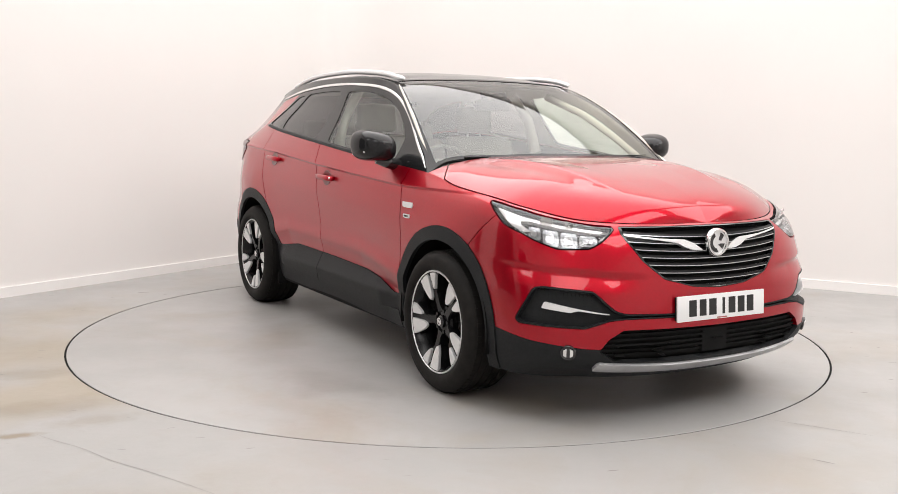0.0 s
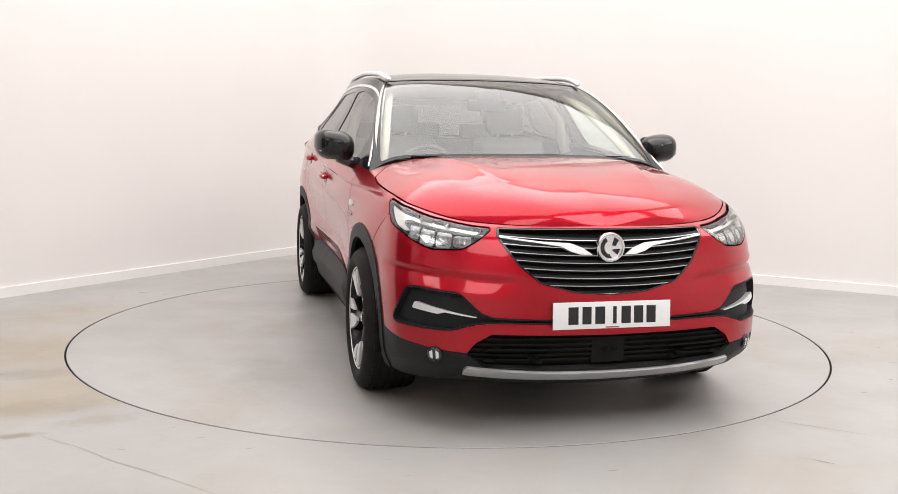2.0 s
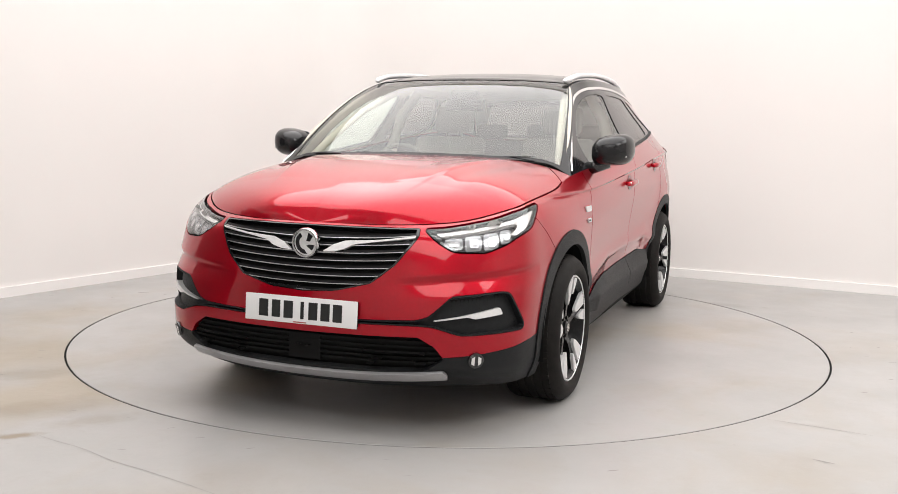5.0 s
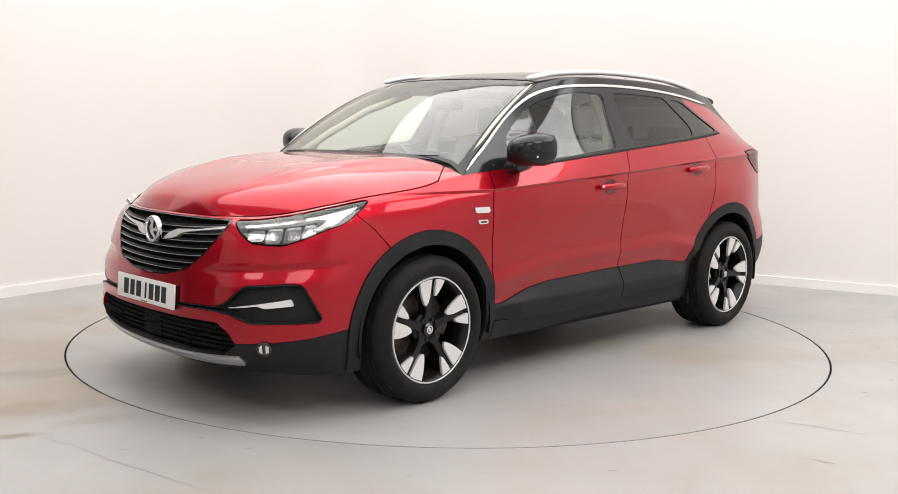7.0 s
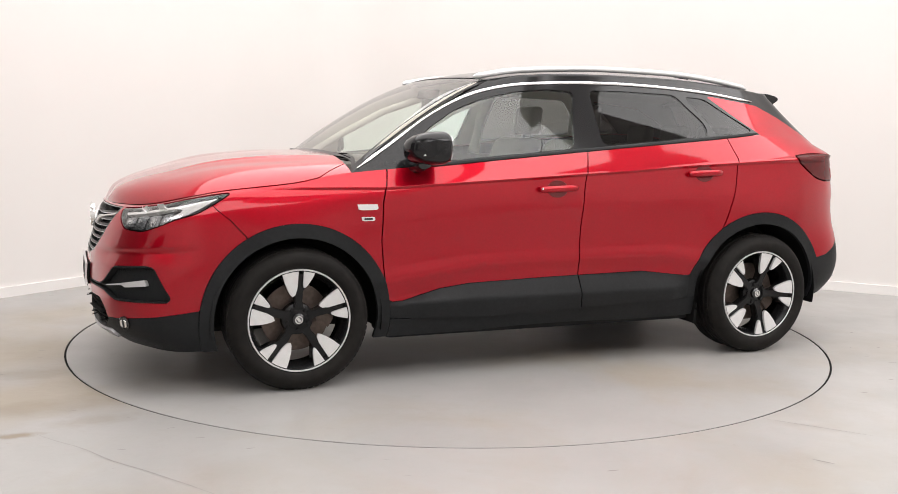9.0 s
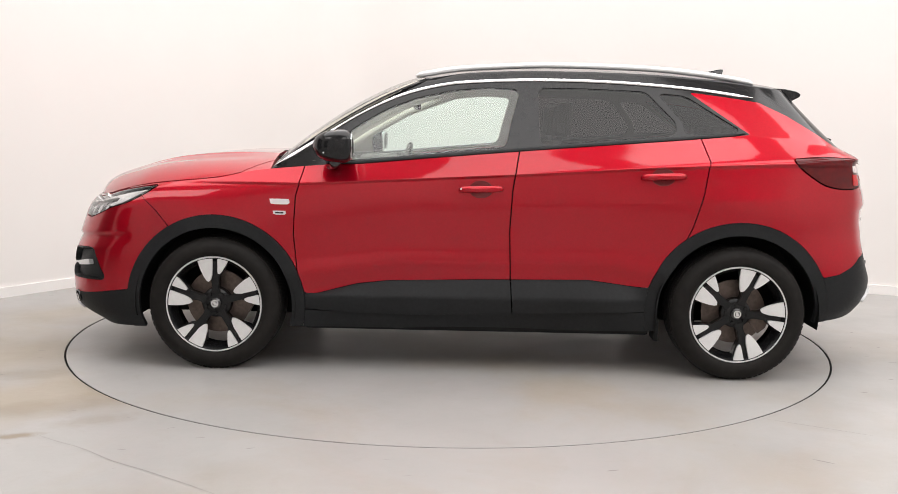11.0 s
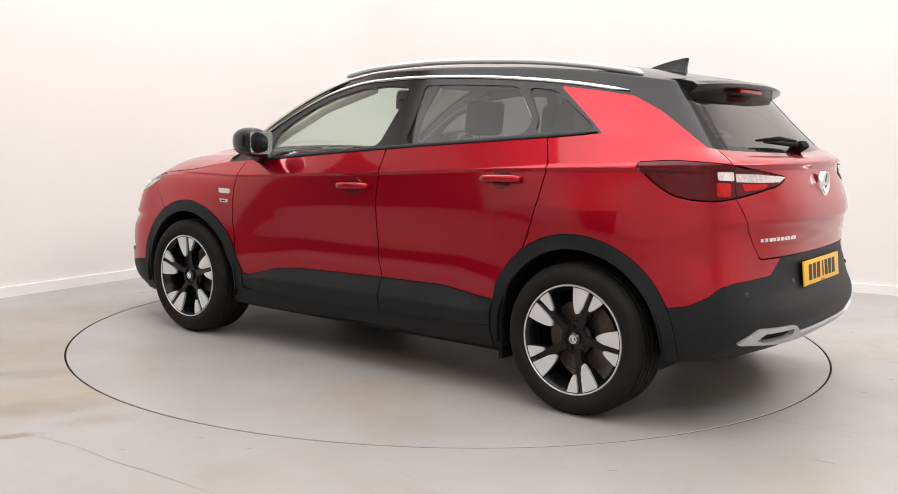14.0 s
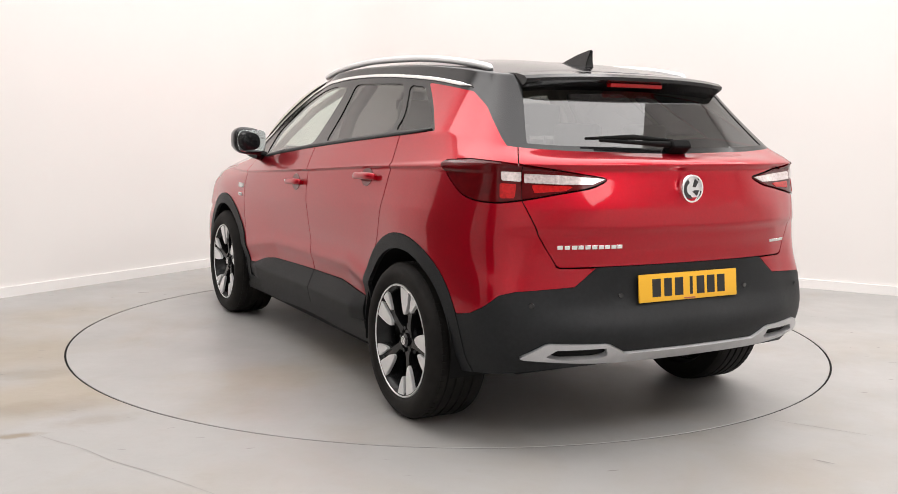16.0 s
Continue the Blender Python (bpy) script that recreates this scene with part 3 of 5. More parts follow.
def oriented(M):
    """Face outwards: away from the middle of the car."""
    V, F = M
    N = normals(V, F)
    if (N * (V[:, :3] - (0, 0, 0.7))).sum(1).mean() < 0:
        F = [f[::-1] for f in F]
    return V, F


LOWER, HOOD, HOUSE, ROOF = (oriented(m) for m in (LOWER, HOOD, HOUSE, ROOF))

CAR = tagged(new("car"), "bright red metallic SUV with black roof and alloy wheels", "car")


def panel(name, M, mat, label="", depth=0.026, out=0.0, parent=None):
    if out:
        M = shift(M, out)
    V, F = flanged(M, depth) if depth else M
    return part(name, V, F, mat, parent or CAR, label)


def pair(name, M, mat, label="", depth=0.026, out=0.0):
    return [panel(name, m, mat, label, depth, out) for m in (M, flip(M))]


def middle(name, M, mat, label="", depth=0.026, out=0.0):
    return panel(name, weld(M, flip(M)), mat, label, depth, out)


AX = 1.3375
arch = lambda rf, rr: lambda V: np.minimum(np.hypot(V[:, 0] - AX, V[:, 2] - .338) - rf, np.hypot(V[:, 0] + AX, V[:, 2] - .342) - rr)

GRILLE = mirror_outline([(0, .587), (.15, .597), (.30, .635), (.39, .71), (.452, .80), (.464, .825), (.458, .854), (0, .8545)])
LOWGRILLE = mirror_outline([(0, .278), (.30, .281), (.52, .288), (.60, .34), (.565, .39), (.50, .428), (.27, .424), (0, .42)])
HEADLAMP = smooth_outline([(1.43, .852), (1.75, .857), (2.0, .865), (2.5, .886), (3.0, .913), (3.5, .928), (4.06, .943), (3.75, .895), (3.4, .85),
                           (2.97, .82), (2.7, .79), (2.35, .76), (1.85, .764), (1.62, .80)], 0.04)
POCKET = smooth_outline([(.6, .471), (.6, .488), (1.4, .497), (1.56, .512), (1.86, .594), (2.62, .609), (2.78, .602), (3.15, .462), (3.1, .443), (2.0, .437), (1.62, .470), (1.4, .474)], .025)
TAILLAMP = smooth_outline([(10.75, 1.13), (11.3, 1.143), (11.9, 1.136), (12.4, 1.125), (13.0, 1.105), (13.8, 1.074), (13.5, 1.04), (13.0, 1.02),
                           (12.4, .995), (11.95, .98), (11.62, .982), (11.33, 1.0), (11.0, 1.065)], 0.06)


def fine_patch(s0, s1, t0, t1, ns, nt):
    """A finer piece of the same skin, for lamps, grilles and their small parts."""
    ss = np.linspace(s0, s1, ns)
    rr = np.stack([along(b, ss) for b in BODY])
    return oriented(grid_mesh(sculpted(spline(rr, np.linspace(t0, t1, nt), T_KNOTS), ss), ss))


skin = cut(LOWER, arch(.395, .402))[1]
SHELL = cut(LOWER, arch(.418, .425))[1]
nose = lambda V: 1.9 - V[:, 0]
grille_hole, skin = take(skin, both(polygon(GRILLE, 1, 2), nose), 0.001)
low_hole, skin = take(skin, both(polygon(LOWGRILLE, 1, 2), nose), 0.001)
headlamp, skin = take(skin, polygon(HEADLAMP, 3, 2, .38))
pocket, skin = take(skin, polygon(POCKET, 3, 2, .3), 0.001)
taillamp, skin = take(skin, polygon(TAILLAMP, 3, 2, .3))

grille_hole = cut(fine_patch(0, 1.5, 2.8, 6.8, 80, 130), grow(polygon(GRILLE, 1, 2), -.001))[0]
low_hole = cut(fine_patch(0, 2.1, .5, 2.3, 80, 70), grow(polygon(LOWGRILLE, 1, 2), -.001))[0]
headlamp = cut(fine_patch(1.3, 4.2, 4.0, 7.5, 130, 110), grow(polygon(HEADLAMP, 3, 2, .38), -GAP))[0]
pocket = cut(fine_patch(.5, 3.3, 1.8, 3.5, 110, 70), grow(polygon(POCKET, 3, 2, .3), -.001))[0]
taillamp = cut(fine_patch(10.6, 14.0, 4.8, 7.4, 130, 90), grow(polygon(TAILLAMP, 3, 2, .3), -GAP))[0]

# dark plastic round the arches, along the sills and under both bumpers
LOW_EDGE = [(0, .345), (1.6, .345), (2.0, .352), (2.9, .375), (3.5, .40), (4.5, .41), (6.03, .40), (6.17, .403), (6.5, .455), (6.75, .474), (7.5, .487), (8.45, .497), (8.8, .47),
            (9.0, .46), (10, .46), (11.3, .53), (11.6, .55), (11.85, .59), (12.05, .632), (12.3, .648), (13.25, .662), (13.45, .70), (13.62, .735), (15, .737)]
low_field = less(2, 3, LOW_EDGE)
arch_field = arch(.462, .468)
clad, skin = take(skin, either(arch_field, low_field), 0.001)
trim_front, clad = take(clad, both(arch_field, lambda V: -V[:, 0]), 0.0012)
trim_rear, clad = take(clad, both(arch_field, lambda V: V[:, 0]), 0.0012)
chin, clad = take(clad, lambda V: 1.3 - V[:, 0], 0.001)
tail_low, clad = take(clad, lambda V: V[:, 0] + 1.3, 0.001)
sill_low, sill_door = take(clad, less(2, 3, [(5, .335), (7, .30), (9, .34)]), 0.0015)
DOOR_B = [(.20, -.20), (.49, -.18), (.75, -.17), (.95, -.18), (1.14, -.21), (1.49, -.27)]
door_b = lambda V: np.interp(V[:, 2], [p[0] for p in DOOR_B], [p[1] for p in DOOR_B]) - V[:, 0]  # negative ahead of the line
sill_f, sill_r = take(sill_door, door_b)

pair("arch_trim", trim_front, CLAD, "grained grey-black wheel-arch trim", 0.02, 0.007)
pair("arch_trim", trim_rear, CLAD, "grained grey-black wheel-arch trim", 0.02, 0.003)
pair("sill", sill_low, CLAD, "grey-black plastic sill", 0.02, 0.010)


def ledged(M):
    """Door cladding: an upper facet that leans out to a ledge, then an upright face."""
    V, F = M
    W = V.copy()
    top = np.interp(V[:, 3], [q[0] for q in LOW_EDGE], [q[1] for q in LOW_EDGE])
    edge = np.maximum(top - .395, .02)
    fade = np.interp(V[:, 0], [-.90, -.76, .70, .86], [.1, 1, 1, .1])
    W[:, 1] += .004 + fade * .040 * np.clip((top - V[:, 2]) / edge, 0, 1) - .01 * np.clip((.40 - V[:, 2]) / .08, 0, 1)
    return W, F


sill_f, sill_r = ledged(sill_f), ledged(sill_r)
pair("door_cladding", sill_f, CLAD, "grey-black plastic strip low on the door", 0.03)
pair("door_cladding", sill_r, CLAD, "grey-black plastic strip low on the door", 0.03)
skid_mid = lambda V: .243 + .030 * (V[:, 1] / .6) ** 2
skid, chin = take(chin, both(lambda V: np.abs(V[:, 1]) - .60, lambda V: np.abs(V[:, 2] - skid_mid(V)) - .019), 0.001)
middle("front_lower_bumper", chin, CLAD, "grained dark plastic lower front bumper", 0.02)
middle("front_skid_strip", skid, SILVERP, "silver painted skid strip", 0.02, 0.012)
skid_r, tail_low = take(tail_low, both(lambda V: V[:, 2] - np.interp(np.abs(V[:, 1]), [0, .34, .42, .66, .74], [.408, .408, .448, .455, .40]), lambda V: np.abs(V[:, 1]) - .74, lambda V: np.interp(np.abs(V[:, 1]), [0, .38, .74], [.362, .366, .392]) - V[:, 2]), 0.001)
middle("rear_lower_bumper", tail_low, CLAD, "grained dark plastic lower rear bumper", 0.02)
EXH = [(.43, .435), (.62, .432), (.655, .405), (.60, .392), (.45, .392), (.415, .405)]
exhaust_hole, skid_r = cut(skid_r, both(polygon(EXH, 1, 2), lambda V: V[:, 0]))
middle("rear_skid_strip", skid_r, SILVERP, "silver skid strip with two exhaust-shaped slots", 0.03, 0.012)
# flat black sheets give the exhaust-shaped slots their shaded depth
pair("slot_shade", exhaust_hole, DARK, "flat black sheet for the dark inside the slot", 0.0, -0.012)

# red panels
bumper, skin = take(skin, lambda V: .3 * (V[:, 3] - np.interp(V[:, 2], [.40, .74, .82, .90], [4.3, 4.25, 4.0, 3.62])))
middle("front_bumper", bumper, PAINT)
DOOR_F = [(.38, .88), (.50, .91), (.71, .93), (.90, .92), (1.04, .885), (1.2, .885)]
door_f = lambda V: np.interp(V[:, 2], [p[0] for p in DOOR_F], [p[1] for p in DOOR_F]) - V[:, 0]
wing, skin = take(skin, door_f)
front_door, skin = take(skin, door_b)
DOOR_R = [(.40, -.92), (.78, -1.09), (.95, -1.14), (1.11, -1.17), (1.22, -1.13), (1.3, -1.13)]
door_r = lambda V: np.interp(V[:, 2], [p[0] for p in DOOR_R], [p[1] for p in DOOR_R]) - V[:, 0]
rear_door, skin = take(skin, door_r)
GATE = [(.70, 13.0), (.74, 12.95), (.87, 12.62), (1.0, 12.32), (1.12, 12.28), (1.25, 12.1)]
gate_edge = lambda V: .3 * (np.interp(V[:, 2], [p[0] for p in GATE], [p[1] for p in GATE]) - V[:, 3])
tailgate, quarter = take(skin, both(gate_edge, lambda V: .735 - V[:, 2]))
pair("front_door", front_door, PAINT)
pair("rear_door", rear_door, PAINT)
middle("tailgate", tailgate, PAINT)

# bonnet; its rear corners belong to the wings
corner = lambda V: ((V[:, 0] - 1.05) * -.11 + (V[:, 1] - .69) * .15) / .186
bonnet, _ = cut(HOOD, lambda V: np.maximum(V[:, 4] - .991, corner(V) * np.where(V[:, 0] < 1.25, 1, 0) + np.where(V[:, 0] < 1.25, GAP, -1)))
wing_top, _ = cut(HOOD, lambda V: np.where(V[:, 0] < 1.25, GAP - corner(V), 1))
middle("bonnet", bonnet, PAINT)
pair("front_wing", weld(wing, wing_top), PAINT)

# glasshouse
D_PANEL = [(-1.09, 1.462), (-1.30, 1.438), (-1.46, 1.415), (-1.60, 1.35), (-1.74, 1.262), (-1.84, 1.195), (-1.95, 1.1), (-1.15, 1.1), (-1.14, 1.222), (-1.385, 1.248)]
d_panel, house = cut(HOUSE, both(polygon(D_PANEL, 0, 2), lambda V: V[:, 3] - 12.6, lambda V: 9 - V[:, 3]))
pair("quarter_lining", d_panel, TRIMM, "dark inner quarter trim", 0, -0.018)
pair("rear_quarter_panel", weld(quarter, d_panel), PAINT)
FRONT_GLASS = [(.70, 1.083), (.3, 1.122), (-.14, 1.163), (-.17, 1.30), (-.215, 1.462), (-.04, 1.47), (.14, 1.452), (.32, 1.412), (.47, 1.355), (.62, 1.265), (.70, 1.20)]
REAR_GLASS = [(-.315, 1.178), (-.6, 1.202), (-1.0, 1.236), (-1.015, 1.30), (-.865, 1.462), (-.55, 1.472), (-.31, 1.472)]
QUARTER_GLASS = [(-1.05, 1.245), (-1.05, 1.30), (-.925, 1.455), (-1.07, 1.443), (-1.345, 1.268), (-1.25, 1.25)]
side = lambda V: 5.0 - V[:, 3]
WINDOWS = []
for nm, outline, mt, lb in (("front_door_window", FRONT_GLASS, GLASS, "clear greenish side glass"), ("rear_door_window", REAR_GLASS, TINT, "dark tinted side glass"),
                            ("quarter_window", QUARTER_GLASS, TINT, "small dark tinted corner glass")):
    pane, house = take(house, both(polygon(smooth_outline(outline), 0, 2), side), 0.0008)
    WINDOWS += pair(nm, pane, mt, lb, 0, -0.004)
screen, house = take(house, both(lambda V: V[:, 3] - 2.56, lambda V: .022 - V[:, 4], lambda V: V[:, 4] - .955), 0.0008)
WINDOWS.append(middle("windscreen", screen, SCREEN, "clear windscreen", 0, -0.003))
rear_glass, house = take(house, both(lambda V: 12.35 - V[:, 3], lambda V: .06 - V[:, 4], lambda V: V[:, 4] - .84), 0.0008)
WINDOWS.append(middle("rear_window", rear_glass, REARTINT, "dark tinted rear window", 0, -0.003))
for ob in WINDOWS:
    ob.visible_shadow = False
middle("roof", weld(house, ROOF), BLACK, "gloss black roof and pillars", 0.02)

inner = shift(house, -0.018)
V, F = weld(inner, flip(inner))
part("pillar_lining", V, F, LININGM, CAR, "light beige lining of the pillars")

# inner shell behind the gaps, and the roof lining
V, F = weld(shift(SHELL, -0.03), flip(shift(SHELL, -0.03)))
part("inner_shell", V, F, DARK, CAR, "dark inner structure")
lining = shift(ROOF, -0.045)
V, F = weld(lining, flip(lining))
part("roof_lining", V, F, LININGM, CAR, "beige cloth roof lining")


# ---- wheels ----
def lathe(profile, seg, close=False):
    """Spin (radius, y) pairs round the y axis."""
    bm = bmesh.new()
    rows = []
    for a in np.linspace(0, 2 * math.pi, seg, endpoint=False):
        rows.append([bm.verts.new((r * math.sin(a), y, r * math.cos(a))) for r, y in profile])
    for i in range(seg):
        p, q = rows[i], rows[(i + 1) % seg]
        for k in range(len(profile) - (0 if close else 1)):
            bm.faces.new((p[k], p[(k + 1) % len(profile)], q[(k + 1) % len(profile)], q[k]))
    bmesh.ops.recalc_face_normals(bm, faces=bm.faces)
    return bm


def plate_bm(outline, y0, y1, bevel=0.0):
    """A flat piece with an outline (x, z), from depth y0 to y1."""
    bm = bmesh.new()
    fc = bm.faces.new([bm.verts.new((x, y0, z)) for x, z in outline])
    r = bmesh.ops.extrude_face_region(bm, geom=[fc])
    for v in r["geom"]:
        if isinstance(v, bmesh.types.BMVert):
            v.co.y = y1
    bmesh.ops.recalc_face_normals(bm, faces=bm.faces)
    if bevel:
        bmesh.ops.bevel(bm, geom=[e for e in bm.edges if all(abs(v.co.y - y1) < 1e-6 for v in e.verts)], offset=bevel, segments=2, affect="EDGES")
    return bm


def polar(r, deg):
    return (-r * math.sin(radians(deg)), r * math.cos(radians(deg)))


def wheel_thing(turn):
    """A wheel whose outer face looks along +y, hub at the origin; turn: degrees clockwise from the top."""
    bm = lathe([(.2355, -.17), (.2325, -.06), (.21, -.045), (.222, .012), (.237, .030), (.2465, .031), (.249, .024), (.2465, .012), (.2365, -.02), (.2385, -.165), (.2465, -.17)], 72, True)
    wheel = bm_part("wheel", bm, RIMBLACK, None, "black and machined alloy wheel")
    lip = lathe([(.2395, .0305), (.241, .0335), (.2458, .0335), (.2485, .029)], 96)
    bm_part("rim_lip", lip, MACHINED, wheel, "bright machined rim lip")
    prof = [(.243, .018), (.253, .034), (.268, .044), (.290, .047), (.311, .042), (.327, .030), (.339, .014), (.3455, -.006)]
    for k in range(4):
        y = -.022 - k * .041
        prof += [(.347, y), (.340, y - .002), (.340, y - .009), (.347, y - .011)]
    prof += [(.3455, -.19), (.336, -.212), (.30, -.228), (.26, -.225), (.243, -.19)]
    prof = [(.243 + (r - .243) * .953, y) for r, y in prof]
    tyre = bm_part("tyre", lathe(prof, 96, True), RUBBER, wheel, "dusty black road tyre")
    tread = bmesh.new()  # tread blocks on the shoulder
    for i in range(72):
        for y0, y1 in ((.004, -.018), (-.178, -.196)):
            a = i * 5 + (2.5 if y0 < 0 else 0)
            pts = [(polar(.3415 if abs(y) < .19 else .339, a + d), y) for d, y in ((-1.9, y0), (1.9, y0), (1.9, y1), (-1.9, y1))]
            top = [tread.verts.new((p[0] * 1.002, y, p[1] * 1.002)) for p, y in pts]
            low = [tread.verts.new((p[0] * .985, y, p[1] * .985)) for p, y in pts]
            tread.faces.new(top)
            for k in range(4):
                tread.faces.new((top[k], low[k], low[(k + 1) % 4], top[(k + 1) % 4]))
    bmesh.ops.recalc_face_normals(tread, faces=tread.faces)
    tagged(bm_part("tread", tread, RUBBER, tyre, "", False), kind="stuff")
    bm_part("brake_disc", lathe([(.05, -.075), (.165, -.075), (.165, -.095), (.05, -.095)], 64, True), DISCM, wheel, "brown-stained steel brake disc")
    cal = plate_bm([polar(.17, 60), polar(.185, 75), polar(.185, 95), polar(.17, 110), polar(.10, 105), polar(.10, 65)], -.10, -.055, .006)
    bm_part("brake_caliper", cal, DISCM, wheel)
    bm_part("hub_plate", lathe([(.0, -.01), (.055, -.008), (.075, -.02), (.08, -.05), (.0, -.05)], 40), RIMBLACK, wheel)
    for k in range(5):
        c = turn + 72 * k
        spoke = [polar(.055, c - 30), polar(.085, c - 13), polar(.125, c - 12), polar(.165, c - 21), polar(.237, c - 26), polar(.237, c - 12), polar(.237, c + 4),
                 polar(.237, c + 18), polar(.175, c + 14), polar(.14, c + 7), polar(.085, c + 11), polar(.055, c + 30)]
        bm = plate_bm(spoke, -.045, .006, .004)
        for v in bm.verts:  # the spokes dish towards the hub
            v.co.y -= .020 * (1 - min(1, math.hypot(v.co.x, v.co.z) / .20)) - .006
        bm_part("spoke", bm, RIMBLACK, wheel)
        ca, sa = math.cos(radians(c)), math.sin(radians(c))
        wide = [(-.090, .219), (-.077, .180), (-.060, .142), (-.046, .120), (-.035, .111), (-.022, .122), (-.0145, .152), (-.0125, .2365), (-.05, .2315)]
        slim = [(.0125, .2365), (.0125, .170), (.015, .157), (.024, .156), (.036, .170), (.052, .197), (.067, .227), (.04, .2335)]
        wide, slim = [[(-(u * ca + v * sa), v * ca - u * sa) for u, v in o] for o in (wide, slim)]
        for o in (wide, slim):
            bm = plate_bm(o, .006, .0205, .002)
            for v in bm.verts:
                rr = math.hypot(v.co.x, v.co.z)
                v.co.y += .012 * min(1, max(0, (rr - .12) / .1)) - .002
            bm_part("blade", bm, MACHINED, wheel, "bright machined blade")
        a = polar(.053, c + 36)
        bm = lathe([(.0, -.002), (.0085, -.002), (.0095, -.012), (.0095, -.02)], 12)
        bmesh.ops.translate(bm, verts=bm.verts, vec=(a[0], .002, a[1]))
        bm_part("wheel_bolt", bm, RIMBLACK, wheel)
    capo = bm_part("hub_cap", lathe([(.0, .012), (.02, .011), (.029, .004), (.031, -.012)], 32), PIANO, wheel, "round black hub cap with silver emblem")
    bm_part("emblem", lathe([(.014, .0135), (.019, .0135), (.0195, .010)], 32), CHROME, capo)
    bm_part("emblem", plate_bm([(-.012, -.004), (.002, .012), (.012, .006), (.0, -.012)], .010, .0135), CHROME, capo)
    return wheel


WHEEL_Z = .3405
first = wheel_thing(2)
first.parent = CAR
first.matrix_basis = pose(AX, .884, WHEEL_Z)
for x, y, turn in ((-AX, .884, 23), (AX, -.884, -20), (-AX, -.884, 31)):
    wob = copy_thing(first, pose(x, y, WHEEL_Z) @ (pose(0, 0, 0, 0, 0, 0) if y > 0 else pose(0, 0, 0, 0, 0, 180)) @ pose(0, 0, 0, 0, -turn + 2, 0))
    wob.parent = CAR


def box_bm(x0, x1, y0, y1, z0, z1, bevel=0.0, segs=2):
    bm = bmesh.new()
    bmesh.ops.create_cube(bm, size=1, matrix=Matrix.Translation(((x0 + x1) / 2, (y0 + y1) / 2, (z0 + z1) / 2)) @ Matrix.Diagonal((x1 - x0, y1 - y0, z1 - z0, 1)))
    if bevel:
        bmesh.ops.bevel(bm, geom=bm.edges[:], offset=bevel, segments=segs, affect="EDGES", profile=0.6)
    return bm


# wheel housings and underside
for x in (AX, -AX):
    for sg in (1, -1):
        bm = bmesh.new()
        rows = []
        for a in np.linspace(-100, 100, 33):
            p = polar(.415, a)
            rows.append([bm.verts.new((x + p[0], sg * y, .338 + p[1])) for y in (.89, .58)])
        for p, q in zip(rows, rows[1:]):
            bm.faces.new((p[0], p[1], q[1], q[0]))
        bm.faces.new([r[1] for r in rows])
        bm_part("wheel_housing", bm, DARK, CAR, "dark wheel housing")
bm = box_bm(-1.72, 2.02, -.56, .56, .235, .29, .02)
bm_part("underbody", bm, DARK, CAR, "dark underbody tray")
for sg in (1, -1):
    bm_part("underbody", box_bm(-.90, .88, sg * .70 - .14, sg * .70 + .14, .21, .26, .015), DARK, CAR)
    bm_part("mud_flap", box_bm(-.945, -.925, sg * .80 - .07, sg * .80 + .07, .185, .30, .004), DARK, CAR)


# ---- front end ----
def slab(name, M, field, mat, out, depth=0.006, label="", parent=None, gap=0.0):
    """A piece of the skin inside an outline, proud of it or sunk into it, on both sides of the car as one mesh."""
    a, _ = cut(M, grow(field, -gap))
    return panel(name, weld(a, flip(a)), mat, label, depth, out, parent) if a[1] else None


def slab_pair(name, M, field, mat, out, depth=0.006, label="", parents=None):
    a, _ = cut(M, field)
    return [panel(name, m, mat, label, depth, out, p) for m, p in zip((a, flip(a)), parents or (None, None))]


grille = middle("grille", grille_hole, GRILLEM, "black grille with curved bars", 0.0, -0.032)
rim_in = polygon([(y * .975, .716 + (z - .716) * .965) for y, z in GRILLE], 1, 2)
frame_m, _ = cut(grille_hole, neg(rim_in))
panel("grille_frame", weld(frame_m, flip(frame_m)), PIANO, "gloss black frame", 0.035, 0.0, grille)
sag = lambda V: V[:, 2] + .020 * (1 - (V[:, 1] / .45) ** 2)
barred, _ = cut(grille_hole, rim_in)
for k in range(8):
    zk = .832 - .0305 * k
    for nm, mt, lo, hi, out, dp, lb in (("grille_bar", GRILLEM, zk - .0065, zk + .0065, -.004, .028, ""), ("bar_edge", GRILLINE, zk - .0070, zk - .0042, -.0022, .004, "fine bright edge")):
        strip = cut(cut(barred, lambda V, h=hi: sag(V) - h)[0], lambda V, h=lo: h - sag(V))[0]
        if strip[1]:
            panel(nm, weld(strip, flip(strip)), mt, lb, dp, out, grille)
WING = [(.452, .822), (.30, .804), (.165, .796), (.115, .778), (.070, .748), (.125, .751), (.165, .762), (.205, .783), (.30, .797), (.452, .816)]
slab_pair("grille_wing", grille_hole, polygon(WING, 1, 2), MACHINED, .004, .02, "polished chrome wing beside the badge", (grille, grille))


